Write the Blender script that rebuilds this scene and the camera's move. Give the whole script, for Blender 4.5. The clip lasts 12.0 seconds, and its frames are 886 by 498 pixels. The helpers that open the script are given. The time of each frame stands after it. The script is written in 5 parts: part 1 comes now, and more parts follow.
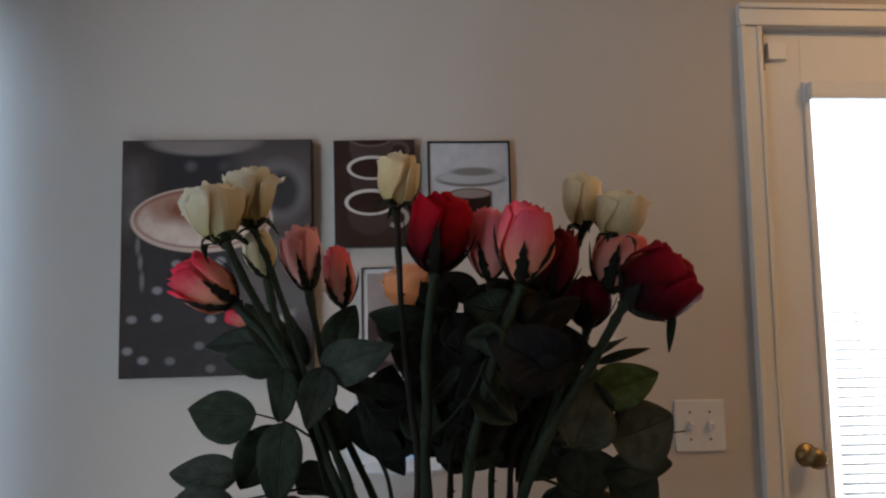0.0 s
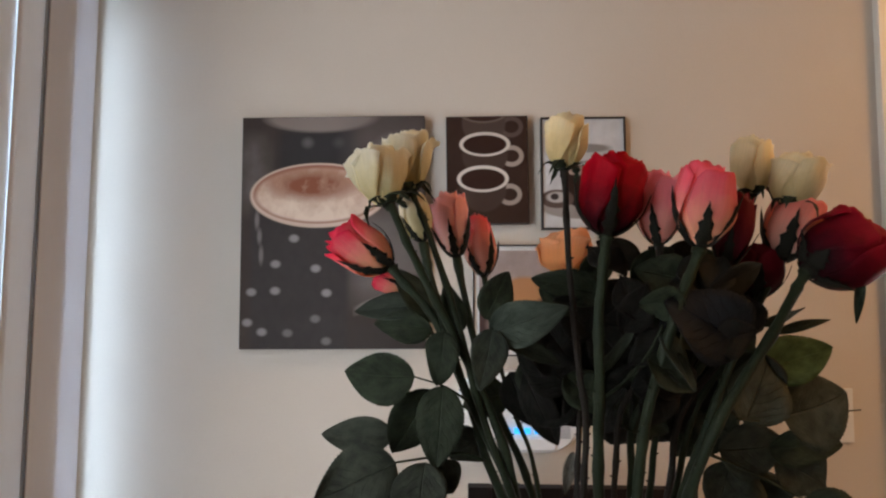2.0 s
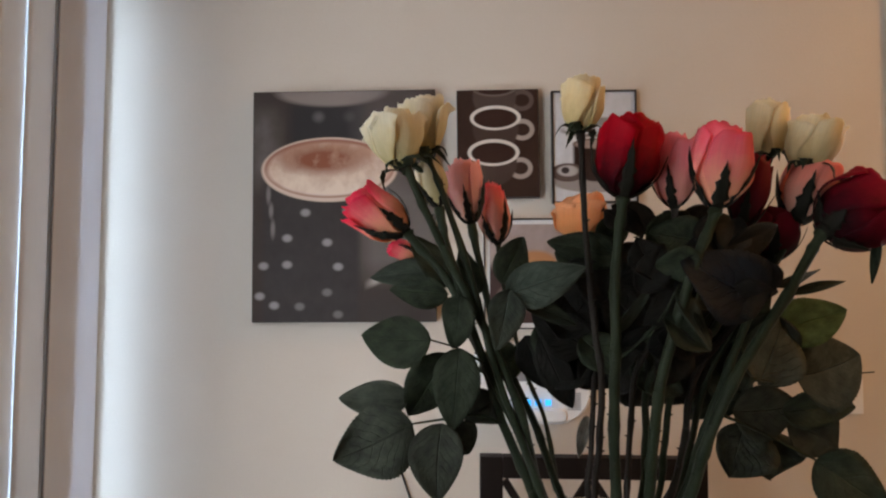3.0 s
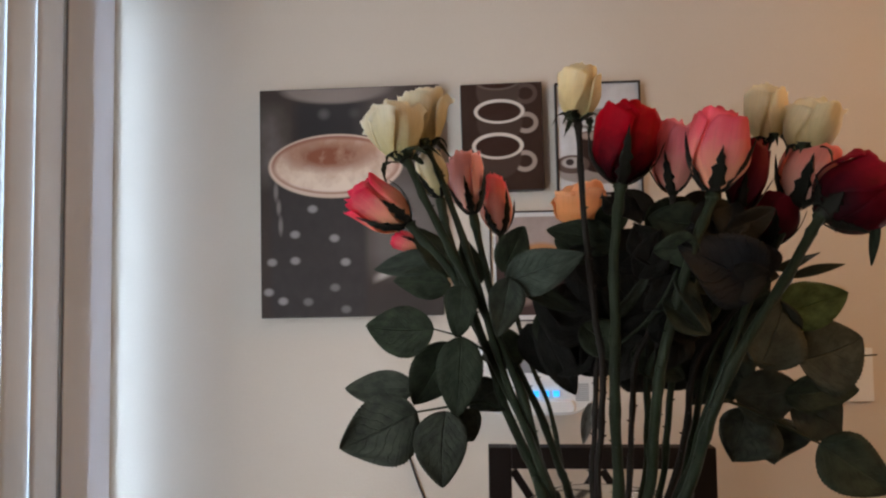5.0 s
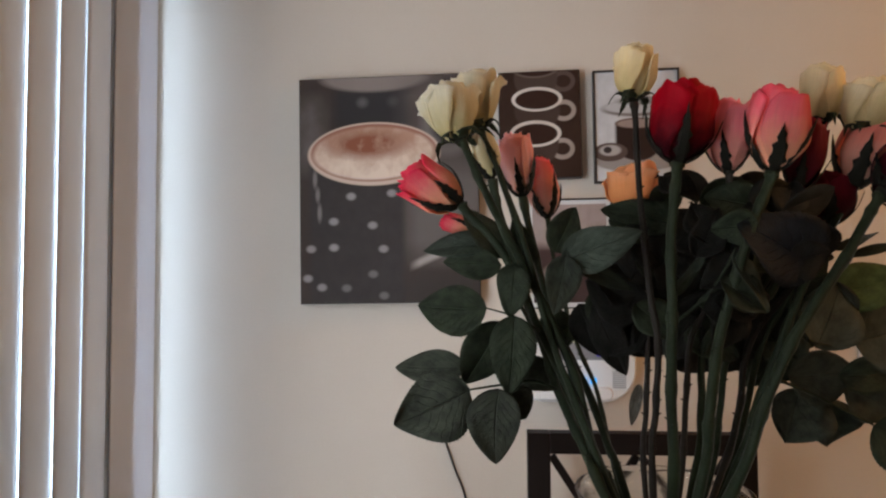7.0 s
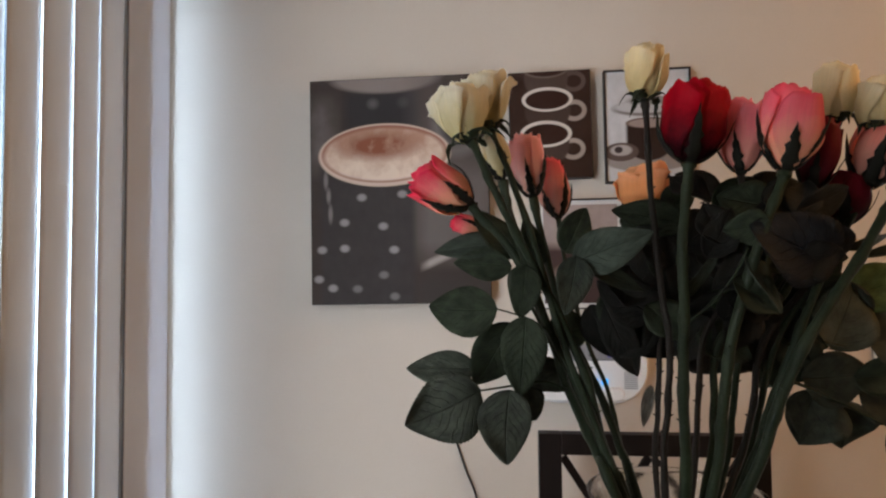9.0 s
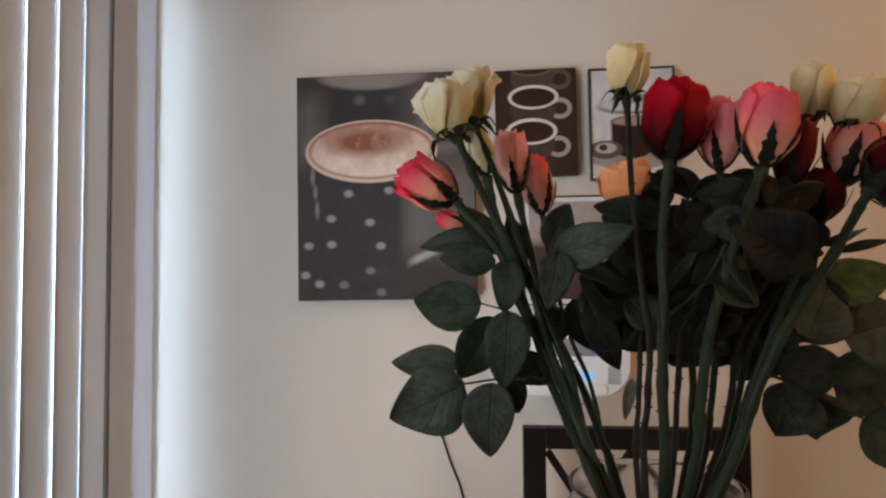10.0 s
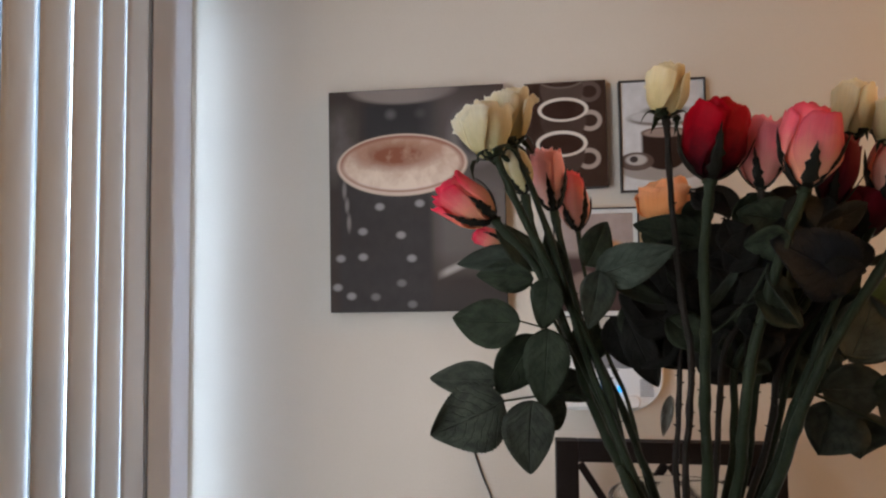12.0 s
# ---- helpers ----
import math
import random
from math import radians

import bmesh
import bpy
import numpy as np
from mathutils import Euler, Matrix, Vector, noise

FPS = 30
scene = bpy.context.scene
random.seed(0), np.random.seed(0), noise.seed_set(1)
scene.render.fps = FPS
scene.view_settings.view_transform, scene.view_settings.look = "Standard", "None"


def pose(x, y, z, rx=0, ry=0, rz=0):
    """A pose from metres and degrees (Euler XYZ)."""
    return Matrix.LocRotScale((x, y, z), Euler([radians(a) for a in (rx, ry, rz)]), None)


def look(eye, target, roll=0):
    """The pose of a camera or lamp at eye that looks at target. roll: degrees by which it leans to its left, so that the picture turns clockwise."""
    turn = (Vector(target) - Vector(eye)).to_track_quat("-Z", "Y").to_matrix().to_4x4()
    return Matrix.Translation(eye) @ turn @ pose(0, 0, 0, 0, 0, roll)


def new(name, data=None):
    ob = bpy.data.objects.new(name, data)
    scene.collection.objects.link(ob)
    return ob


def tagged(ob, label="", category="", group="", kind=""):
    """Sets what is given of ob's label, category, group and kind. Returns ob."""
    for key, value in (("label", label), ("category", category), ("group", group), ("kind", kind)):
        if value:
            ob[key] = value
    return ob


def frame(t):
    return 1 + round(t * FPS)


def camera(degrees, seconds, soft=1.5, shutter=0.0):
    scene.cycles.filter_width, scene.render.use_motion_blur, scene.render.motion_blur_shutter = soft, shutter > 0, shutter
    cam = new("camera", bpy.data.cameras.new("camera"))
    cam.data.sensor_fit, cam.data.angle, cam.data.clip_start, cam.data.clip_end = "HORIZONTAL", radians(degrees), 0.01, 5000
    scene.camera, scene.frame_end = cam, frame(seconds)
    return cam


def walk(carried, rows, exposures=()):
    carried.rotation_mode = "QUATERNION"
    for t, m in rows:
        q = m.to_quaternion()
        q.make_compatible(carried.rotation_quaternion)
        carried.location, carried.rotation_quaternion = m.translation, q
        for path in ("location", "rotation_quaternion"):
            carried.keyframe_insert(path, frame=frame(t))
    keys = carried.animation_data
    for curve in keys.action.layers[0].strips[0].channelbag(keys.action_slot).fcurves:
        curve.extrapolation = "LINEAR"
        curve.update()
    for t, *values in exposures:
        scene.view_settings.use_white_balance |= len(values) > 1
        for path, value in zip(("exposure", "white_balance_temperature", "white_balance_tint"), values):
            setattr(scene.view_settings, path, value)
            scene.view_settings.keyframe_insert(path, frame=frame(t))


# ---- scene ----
cam = camera(69.9, 12.0, 2.2)
PATH = [
    (0, (0.064, 0.329, 1.384), (0.193, 2.317, 1.556), -0.8),
    (0.5, (-0.007, 0.328, 1.375), (0.023, 2.322, 1.532), 0.3),
    (1, (-0.038, 0.343, 1.363), (-0.025, 2.335, 1.542), 0.8),
    (1.5, (-0.056, 0.342, 1.352), (-0.087, 2.338, 1.479), 0.0),
    (2, (-0.057, 0.346, 1.353), (-0.107, 2.34, 1.501), 0.3),
    (2.5, (-0.054, 0.352, 1.347), (-0.101, 2.349, 1.446), -0.1),
    (3, (-0.07, 0.342, 1.328), (-0.135, 2.338, 1.429), 0.2),
    (3.2, (-0.068, 0.342, 1.327), (-0.098, 2.338, 1.425), 0.2),
    (4.8, (-0.056, 0.333, 1.318), (-0.149, 2.328, 1.417), -0.7),
    (5, (-0.057, 0.333, 1.318), (-0.16, 2.328, 1.413), -0.7),
    (5.5, (-0.077, 0.333, 1.316), (-0.206, 2.326, 1.42), -0.8),
    (6, (-0.104, 0.334, 1.294), (-0.275, 2.326, 1.354), -0.6),
    (6.5, (-0.104, 0.337, 1.298), (-0.258, 2.33, 1.367), -0.6),
    (7, (-0.099, 0.322, 1.298), (-0.259, 2.314, 1.382), -0.4),
    (7.2, (-0.099, 0.322, 1.298), (-0.241, 2.314, 1.39), -1.1),
    (8.8, (-0.099, 0.321, 1.299), (-0.28, 2.31, 1.368), -0.5),
    (9, (-0.099, 0.321, 1.299), (-0.292, 2.31, 1.384), -0.5),
    (9.5, (-0.095, 0.315, 1.299), (-0.273, 2.305, 1.39), -0.4),
    (10, (-0.094, 0.313, 1.295), (-0.25, 2.305, 1.373), -0.4),
    (10.5, (-0.103, 0.311, 1.293), (-0.267, 2.303, 1.367), 0.1),
    (11, (-0.11, 0.307, 1.294), (-0.305, 2.296, 1.373), -0.2),
    (11.5, (-0.11, 0.314, 1.299), (-0.285, 2.304, 1.38), 0.3),
    (12, (-0.117, 0.3, 1.312), (-0.335, 2.285, 1.405), -0.5),
]
EXPOSURES = [(0.0, -0.87, 5900, 10), (0.6, -0.27, 6450, 11), (1.5, -0.08, 6750, 14), (12.0, -0.10, 6700, 14)]
walk(cam, [(t, look(eye, target, roll)) for t, eye, target, roll in PATH], EXPOSURES)
PATIO_NEAR_W, PATIO_FAR_W, DOOR_W = 21.5, 88.0, 26.0
BACK_TWIST = -14.0
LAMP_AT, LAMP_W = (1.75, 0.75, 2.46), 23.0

# ---- world, lamps ----
world = bpy.data.worlds.new("sky")
scene.world = world
world.use_nodes = True
wn = world.node_tree
sky = wn.nodes.new("ShaderNodeTexSky")
sky.sky_type = "NISHITA"
sky.sun_disc = False
sky.sun_elevation, sky.sun_rotation = radians(38), radians(200)
wn.links.new(sky.outputs[0], wn.nodes["Background"].inputs[0])
wn.nodes["Background"].inputs[1].default_value = 0.1


def area_lamp(name, m, size_x, size_y, watts, colour):
    data = bpy.data.lights.new(name, "AREA")
    data.shape, data.size, data.size_y, data.energy, data.color = "RECTANGLE", size_x, size_y, watts, colour
    ob = new(name, data)
    ob.matrix_world = m
    return ob


# daylight in the opening of the patio door behind the vertical blind
area_lamp("patio_daylight", pose(-1.12, 1.650, 1.08, 0, -90, 0), 2.0, 0.16, PATIO_NEAR_W, (0.52, 0.74, 1.0))
area_lamp("patio_daylight", pose(-1.12, 0.205, 1.08, 0, -90, 0), 2.0, 1.48, PATIO_FAR_W, (0.77, 0.88, 1.0))
# daylight in the glazed entrance door
area_lamp("door_daylight", pose(1.33, 1.97, 1.20, -90, 0, 0), 0.78, 1.62, DOOR_W, (0.95, 0.97, 1.0))

# unseen warm lamp under the ceiling, added at the right to warm the wall
area_lamp("warm_fill_lamp", pose(*LAMP_AT, 0, 0, 0), 0.45, 0.45, LAMP_W, (1.0, 0.55, 0.19))

# ---- materials ----


def node(nt, kind, **values):
    n = nt.nodes.new("ShaderNode" + kind)
    for k, v in values.items():
        if k in n.inputs:
            n.inputs[k].default_value = v
    return n


def base_material(name, rough=0.6, metal=0.0):
    m = bpy.data.materials.new(name)
    m.use_nodes = True
    nt = m.node_tree
    b = nt.nodes["Principled BSDF"]
    b.inputs["Roughness"].default_value = rough
    b.inputs["Metallic"].default_value = metal
    return m, nt, b


def rgba(c):
    return (c[0], c[1], c[2], 1.0)


def mixed(nt, fac, a, b):
    n = nt.nodes.new("ShaderNodeMix")
    n.data_type = "RGBA"
    for key, v in ((0, fac), (6, a), (7, b)):
        if isinstance(v, (int, float)):
            n.inputs[key].default_value = v
        elif isinstance(v, tuple):
            n.inputs[key].default_value = rgba(v)
        else:
            nt.links.new(v, n.inputs[key])
    return n.outputs[2]


def maths(nt, op, a, b=None, clamp=False):
    n = nt.nodes.new("ShaderNodeMath")
    n.operation, n.use_clamp = op, clamp
    for i, v in enumerate((a, b)):
        if v is None:
            continue
        if isinstance(v, (int, float)):
            n.inputs[i].default_value = v
        else:
            nt.links.new(v, n.inputs[i])
    return n.outputs[0]


def noise_fac(nt, vec, scale, detail=4.0, rough=0.55):
    n = node(nt, "TexNoise", Scale=scale, Detail=detail, Roughness=rough)
    nt.links.new(vec, n.inputs["Vector"])
    return n.outputs["Fac"]


def ramp(nt, fac, lo, hi):
    n = node(nt, "MapRange")
    n.inputs["From Min"].default_value, n.inputs["From Max"].default_value = lo, hi
    nt.links.new(fac, n.inputs["Value"])
    return n.outputs[0]


def surface(name, dark, light, rough=0.6, scale=6.0, fine=90.0, bump=0.1, metal=0.0, stretch=(1, 1, 1), depth=0.002):
    """A worn, uneven surface: two colours blended at two scales, with fine relief."""
    m, nt, b = base_material(name, rough, metal)
    tc = nt.nodes.new("ShaderNodeTexCoord")
    mp = node(nt, "Mapping", Scale=stretch)
    nt.links.new(tc.outputs["Object"], mp.inputs["Vector"])
    v = mp.outputs[0]
    big = noise_fac(nt, v, scale)
    small = noise_fac(nt, v, fine, 6.0, 0.6)
    f = maths(nt, "ADD", maths(nt, "MULTIPLY", ramp(nt, big, 0.3, 0.7), 0.65), maths(nt, "MULTIPLY", ramp(nt, small, 0.3, 0.7), 0.35))
    nt.links.new(mixed(nt, f, dark, light), b.inputs["Base Color"])
    nt.links.new(maths(nt, "ADD", maths(nt, "MULTIPLY", small, 0.18), rough - 0.09), b.inputs["Roughness"])
    bp = node(nt, "Bump", Strength=bump, Distance=depth)
    nt.links.new(small, bp.inputs["Height"])
    nt.links.new(bp.outputs[0], b.inputs["Normal"])
    return m


WALL = surface("beige_wall_paint", (0.592, 0.516, 0.436), (0.632, 0.556, 0.472), 0.75, 1.3, 160.0, 0.25)
CEIL = surface("ceiling_paint", (0.74, 0.72, 0.69), (0.80, 0.78, 0.75), 0.85, 2.0, 60.0, 0.5)
TRIM = surface("cream_gloss_trim_paint", (0.78, 0.74, 0.66), (0.84, 0.80, 0.72), 0.38, 3.0, 120.0, 0.08)
DOORPAINT = surface("white_door_paint", (0.78, 0.76, 0.72), (0.84, 0.82, 0.79), 0.42, 3.0, 120.0, 0.06)
PLASTIC = surface("white_plastic", (0.74, 0.74, 0.73), (0.80, 0.80, 0.79), 0.35, 8.0, 200.0, 0.03)
GREYPLASTIC = surface("grey_plastic", (0.20, 0.20, 0.21), (0.27, 0.27, 0.28), 0.45, 8.0, 200.0, 0.05)
FLOORMAT = surface("carpet", (0.30, 0.26, 0.21), (0.42, 0.37, 0.31), 0.95, 5.0, 500.0, 0.8)
ESPRESSO = surface("espresso_wood", (0.006, 0.004, 0.0035), (0.014, 0.009, 0.0075), 0.5, 3.0, 60.0, 0.10, stretch=(6, 6, 0.8))
BRASS = surface("aged_brass", (0.20, 0.14, 0.07), (0.36, 0.27, 0.14), 0.42, 20.0, 300.0, 0.05, metal=1.0)
DARKMETAL = surface("dark_hinge_metal", (0.06, 0.05, 0.04), (0.14, 0.12, 0.10), 0.45, 20.0, 300.0, 0.05, metal=0.8)
BLACKFRAME = surface("black_frame", (0.012, 0.011, 0.011), (0.03, 0.027, 0.025), 0.4, 6.0, 120.0, 0.05)
BLACKCORD = surface("black_cord_rubber", (0.01, 0.01, 0.01), (0.02, 0.02, 0.02), 0.5, 20.0, 200.0, 0.02)
WHITEFRAME = surface("white_mat_board", (0.66, 0.64, 0.61), (0.72, 0.70, 0.67), 0.6, 6.0, 120.0, 0.05)


def thin_sheet(name, dark, light, rough, translucency, scale, fine, stretch=(1, 1, 1)):
    m = surface(name, dark, light, rough, scale, fine, 0.08, stretch=stretch)
    nt = m.node_tree
    b, out = nt.nodes["Principled BSDF"], nt.nodes["Material Output"]
    tr = nt.nodes.new("ShaderNodeBsdfTranslucent")
    nt.links.new(b.inputs["Base Color"].links[0].from_socket, tr.inputs["Color"])
    mx = node(nt, "MixShader", Fac=translucency)
    nt.links.new(b.outputs[0], mx.inputs[1])
    nt.links.new(tr.outputs[0], mx.inputs[2])
    nt.links.new(mx.outputs[0], out.inputs["Surface"])
    return m


PANEL = thin_sheet("grey_white_vinyl", (0.70, 0.70, 0.72), (0.75, 0.75, 0.77), 0.5, 0.17, 2.0, 150.0, (1, 1, 0.2))
VANE = thin_sheet("off_white_vinyl_vane", (0.70, 0.69, 0.675), (0.76, 0.75, 0.735), 0.5, 0.15, 2.0, 150.0, (1, 1, 0.2))
MINISLAT = thin_sheet("white_mini_slat", (0.80, 0.80, 0.79), (0.86, 0.86, 0.85), 0.5, 0.75, 4.0, 100.0)


def glass_material(name, tint, rough=0.0, ior=1.45):
    m, nt, b = base_material(name, rough)
    b.inputs["Base Color"].default_value = rgba(tint)
    b.inputs["Transmission Weight"].default_value = 1.0
    b.inputs["IOR"].default_value = ior
    return m


GLASS = glass_material("clear_glass", (0.97, 0.99, 0.98))
VASEGLASS = glass_material("vase_glass", (0.97, 0.985, 0.98), 0.12, 1.33)
WATER = glass_material("water", (0.95, 0.98, 0.95), 0.0, 1.33)


def petal_material(name, base, mid, tip, translucency=0.25):
    """Petals: colour runs from the base to the rim, with fine veins along the petal."""
    m, nt, b = base_material(name, 0.55)
    uv = nt.nodes.new("ShaderNodeUVMap")
    uv.uv_map = "petal"
    sep = nt.nodes.new("ShaderNodeSeparateXYZ")
    nt.links.new(uv.outputs[0], sep.inputs[0])
    mp = node(nt, "Mapping", Scale=(38, 2.2, 1))
    nt.links.new(uv.outputs[0], mp.inputs["Vector"])
    veins = noise_fac(nt, mp.outputs[0], 1.0, 3.0)
    mp2 = node(nt, "Mapping", Scale=(4, 4, 1))
    nt.links.new(uv.outputs[0], mp2.inputs["Vector"])
    blotch = noise_fac(nt, mp2.outputs[0], 1.0, 3.0)
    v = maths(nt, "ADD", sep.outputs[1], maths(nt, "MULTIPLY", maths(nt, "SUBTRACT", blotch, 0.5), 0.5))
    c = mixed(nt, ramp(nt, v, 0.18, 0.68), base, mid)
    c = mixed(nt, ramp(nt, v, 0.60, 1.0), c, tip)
    hsv = node(nt, "HueSaturation")
    info = nt.nodes.new("ShaderNodeObjectInfo")
    nt.links.new(maths(nt, "ADD", maths(nt, "MULTIPLY", info.outputs["Random"], 0.22), maths(nt, "ADD", maths(nt, "MULTIPLY", veins, 0.24), 0.75)), hsv.inputs["Value"])
    nt.links.new(c, hsv.inputs["Color"])
    nt.links.new(hsv.outputs[0], b.inputs["Base Color"])
    b.inputs["Specular IOR Level"].default_value = 0.08
    bp = node(nt, "Bump", Strength=0.18, Distance=0.001)
    nt.links.new(veins, bp.inputs["Height"])
    nt.links.new(bp.outputs[0], b.inputs["Normal"])
    tr = nt.nodes.new("ShaderNodeBsdfTranslucent")
    nt.links.new(hsv.outputs[0], tr.inputs["Color"])
    mx = node(nt, "MixShader", Fac=translucency)
    nt.links.new(b.outputs[0], mx.inputs[1])
    nt.links.new(tr.outputs[0], mx.inputs[2])
    nt.links.new(mx.outputs[0], nt.nodes["Material Output"].inputs["Surface"])
    return m


CREAM = petal_material("cream_petal", (0.76, 0.61, 0.30), (0.93, 0.77, 0.45), (0.95, 0.84, 0.58), 0.5)
WHITE = petal_material("ivory_petal", (0.76, 0.65, 0.34), (0.90, 0.80, 0.55), (0.93, 0.87, 0.70), 0.5)
HOTPINK = petal_material("hot_pink_petal", (0.92, 0.50, 0.28), (0.94, 0.26, 0.24), (0.92, 0.05, 0.12), 0.5)
PEACH = petal_material("peach_petal", (0.93, 0.64, 0.52), (0.96, 0.57, 0.53), (0.96, 0.57, 0.55), 0.5)
CORAL = petal_material("coral_petal", (0.92, 0.58, 0.44), (0.95, 0.44, 0.37), (0.94, 0.20, 0.23), 0.5)
ORANGE = petal_material("orange_petal", (0.93, 0.44, 0.16), (0.94, 0.44, 0.17), (0.95, 0.52, 0.26), 0.5)
# near-black bases: shade low in the red blooms put into the petal colour
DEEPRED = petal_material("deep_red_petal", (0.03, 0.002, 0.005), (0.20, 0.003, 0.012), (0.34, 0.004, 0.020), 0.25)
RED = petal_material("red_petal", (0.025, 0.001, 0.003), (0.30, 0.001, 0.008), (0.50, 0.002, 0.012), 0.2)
PINK = petal_material("pink_petal", (0.92, 0.46, 0.28), (0.94, 0.26, 0.27), (0.93, 0.15, 0.21), 0.5)
ROSEPINK = petal_material("rose_pink_petal", (0.90, 0.44, 0.34), (0.94, 0.34, 0.35), (0.94, 0.33, 0.37), 0.5)
SALMON = petal_material("salmon_petal", (0.80, 0.46, 0.34), (0.93, 0.38, 0.28), (0.93, 0.30, 0.23), 0.5)
MAROON = petal_material("maroon_petal", (0.05, 0.005, 0.010), (0.12, 0.006, 0.014), (0.16, 0.008, 0.018), 0.12)


def leaf_material(name, dark, light, translucency, vein_gain=1.5):
    """Rose leaf: a pale midrib and side veins, blotches, slight gloss."""
    m, nt, b = base_material(name, 0.42)
    uv = nt.nodes.new("ShaderNodeUVMap")
    uv.uv_map = "petal"
    sep = nt.nodes.new("ShaderNodeSeparateXYZ")
    nt.links.new(uv.outputs[0], sep.inputs[0])
    side = maths(nt, "ABSOLUTE", maths(nt, "SUBTRACT", sep.outputs[0], 0.5))
    rib = ramp(nt, side, 0.022, 0.0)
    wander = noise_fac(nt, uv.outputs[0], 5.0, 2.0)
    slant = maths(nt, "SUBTRACT", maths(nt, "ADD", sep.outputs[1], maths(nt, "MULTIPLY", wander, 0.16)), maths(nt, "MULTIPLY", side, 0.75))
    saw = maths(nt, "ABSOLUTE", maths(nt, "SUBTRACT", maths(nt, "FRACT", maths(nt, "MULTIPLY", slant, 8.0)), 0.5))
    vein = ramp(nt, saw, 0.07, 0.0)
    lines = maths(nt, "MAXIMUM", rib, maths(nt, "MULTIPLY", vein, 0.6), True)
    mp = node(nt, "Mapping", Scale=(3, 3, 1))
    nt.links.new(uv.outputs[0], mp.inputs["Vector"])
    info = nt.nodes.new("ShaderNodeObjectInfo")
    nt.links.new(maths(nt, "MULTIPLY", info.outputs["Random"], 30.0), mp.inputs["Location"])
    blotch = noise_fac(nt, mp.outputs[0], 1.6, 5.0)
    fine = noise_fac(nt, mp.outputs[0], 22.0, 4.0)
    f = maths(nt, "ADD", maths(nt, "MULTIPLY", ramp(nt, blotch, 0.36, 0.64), 0.65), maths(nt, "MULTIPLY", ramp(nt, fine, 0.3, 0.7), 0.35))
    c = mixed(nt, f, tuple(0.72 * x for x in dark), tuple(1.22 * x for x in light))
    c = mixed(nt, maths(nt, "MULTIPLY", lines, 0.34), c, tuple(vein_gain * x for x in light))
    hsv = node(nt, "HueSaturation")
    nt.links.new(maths(nt, "ADD", maths(nt, "MULTIPLY", info.outputs["Random"], 0.5), 0.75), hsv.inputs["Value"])
    nt.links.new(c, hsv.inputs["Color"])
    nt.links.new(hsv.outputs[0], b.inputs["Base Color"])
    nt.links.new(maths(nt, "ADD", maths(nt, "MULTIPLY", fine, 0.2), 0.46), b.inputs["Roughness"])
    b.inputs["Specular IOR Level"].default_value = 0.16
    bp = node(nt, "Bump", Strength=0.9, Distance=0.003)
    nt.links.new(maths(nt, "ADD", maths(nt, "MULTIPLY", lines, -0.7), maths(nt, "MULTIPLY", fine, 0.5)), bp.inputs["Height"])
    nt.links.new(bp.outputs[0], b.inputs["Normal"])
    tr = nt.nodes.new("ShaderNodeBsdfTranslucent")
    nt.links.new(hsv.outputs[0], tr.inputs["Color"])
    mx = node(nt, "MixShader", Fac=translucency)
    nt.links.new(b.outputs[0], mx.inputs[1])
    nt.links.new(tr.outputs[0], mx.inputs[2])
    nt.links.new(mx.outputs[0], nt.nodes["Material Output"].inputs["Surface"])
    return m


LEAF = leaf_material("rose_leaf", (0.017, 0.025, 0.014), (0.036, 0.047, 0.027), 0.10)
LEAFPALE = leaf_material("rose_leaf_underside", (0.038, 0.052, 0.038), (0.060, 0.076, 0.056), 0.12)
LEAFFRESH = leaf_material("fresh_rose_leaf", (0.055, 0.095, 0.030), (0.10, 0.155, 0.055), 0.3)
LEAFOLD = leaf_material("bronzed_rose_leaf", (0.027, 0.033, 0.023), (0.052, 0.059, 0.042), 0.10, 0.6)
# darkened leaf copies: shade inside the bunch put into the leaf colour
LEAFSHADED = leaf_material("shaded_rose_leaf", (0.0068, 0.0068, 0.0052), (0.0145, 0.0138, 0.0108), 0.06)
LEAFDEEPSHADE = leaf_material("deep_shade_rose_leaf", (0.006, 0.0072, 0.0085), (0.012, 0.014, 0.0165), 0.04, 1.1)
LEAFDRY = leaf_material("withered_leaf", (0.30, 0.29, 0.25), (0.42, 0.41, 0.36), 0.5)
STEM = surface("rose_stem_green", (0.009, 0.014, 0.007), (0.026, 0.036, 0.018), 0.55, 25.0, 220.0, 0.3)
STEMDARK = surface("rose_stem_brown", (0.010, 0.008, 0.006), (0.026, 0.020, 0.015), 0.55, 25.0, 220.0, 0.3)
SEPAL = surface("sepal_green", (0.007, 0.007, 0.0045), (0.015, 0.014, 0.009), 0.7, 40.0, 300.0, 0.3)
for matt in (STEM, STEMDARK, SEPAL, ESPRESSO):
    matt.node_tree.nodes["Principled BSDF"].inputs["Specular IOR Level"].default_value = 0.15

# ---- mesh helpers ----


def mesh_from(bm, name, material, smooth=False):
    me = bpy.data.meshes.new(name)
    bm.normal_update()
    bm.to_mesh(me)
    bm.free()
    if smooth:
        for p in me.polygons:
            p.use_smooth = True
    if material:
        me.materials.append(material)
    return me


def part(name, bm, material, parent=None, label="", smooth=False, m=None):
    ob = new(name, mesh_from(bm, name, material, smooth))
    ob.parent = parent
    if m is not None:
        ob.matrix_local = m
    if label:
        tagged(ob, label)
    return ob


def empty(name, place, label, category, group="", kind=""):
    ob = new(name)
    ob.location = place
    ob.empty_display_size = 0.02
    return tagged(ob, label, category, group, kind)


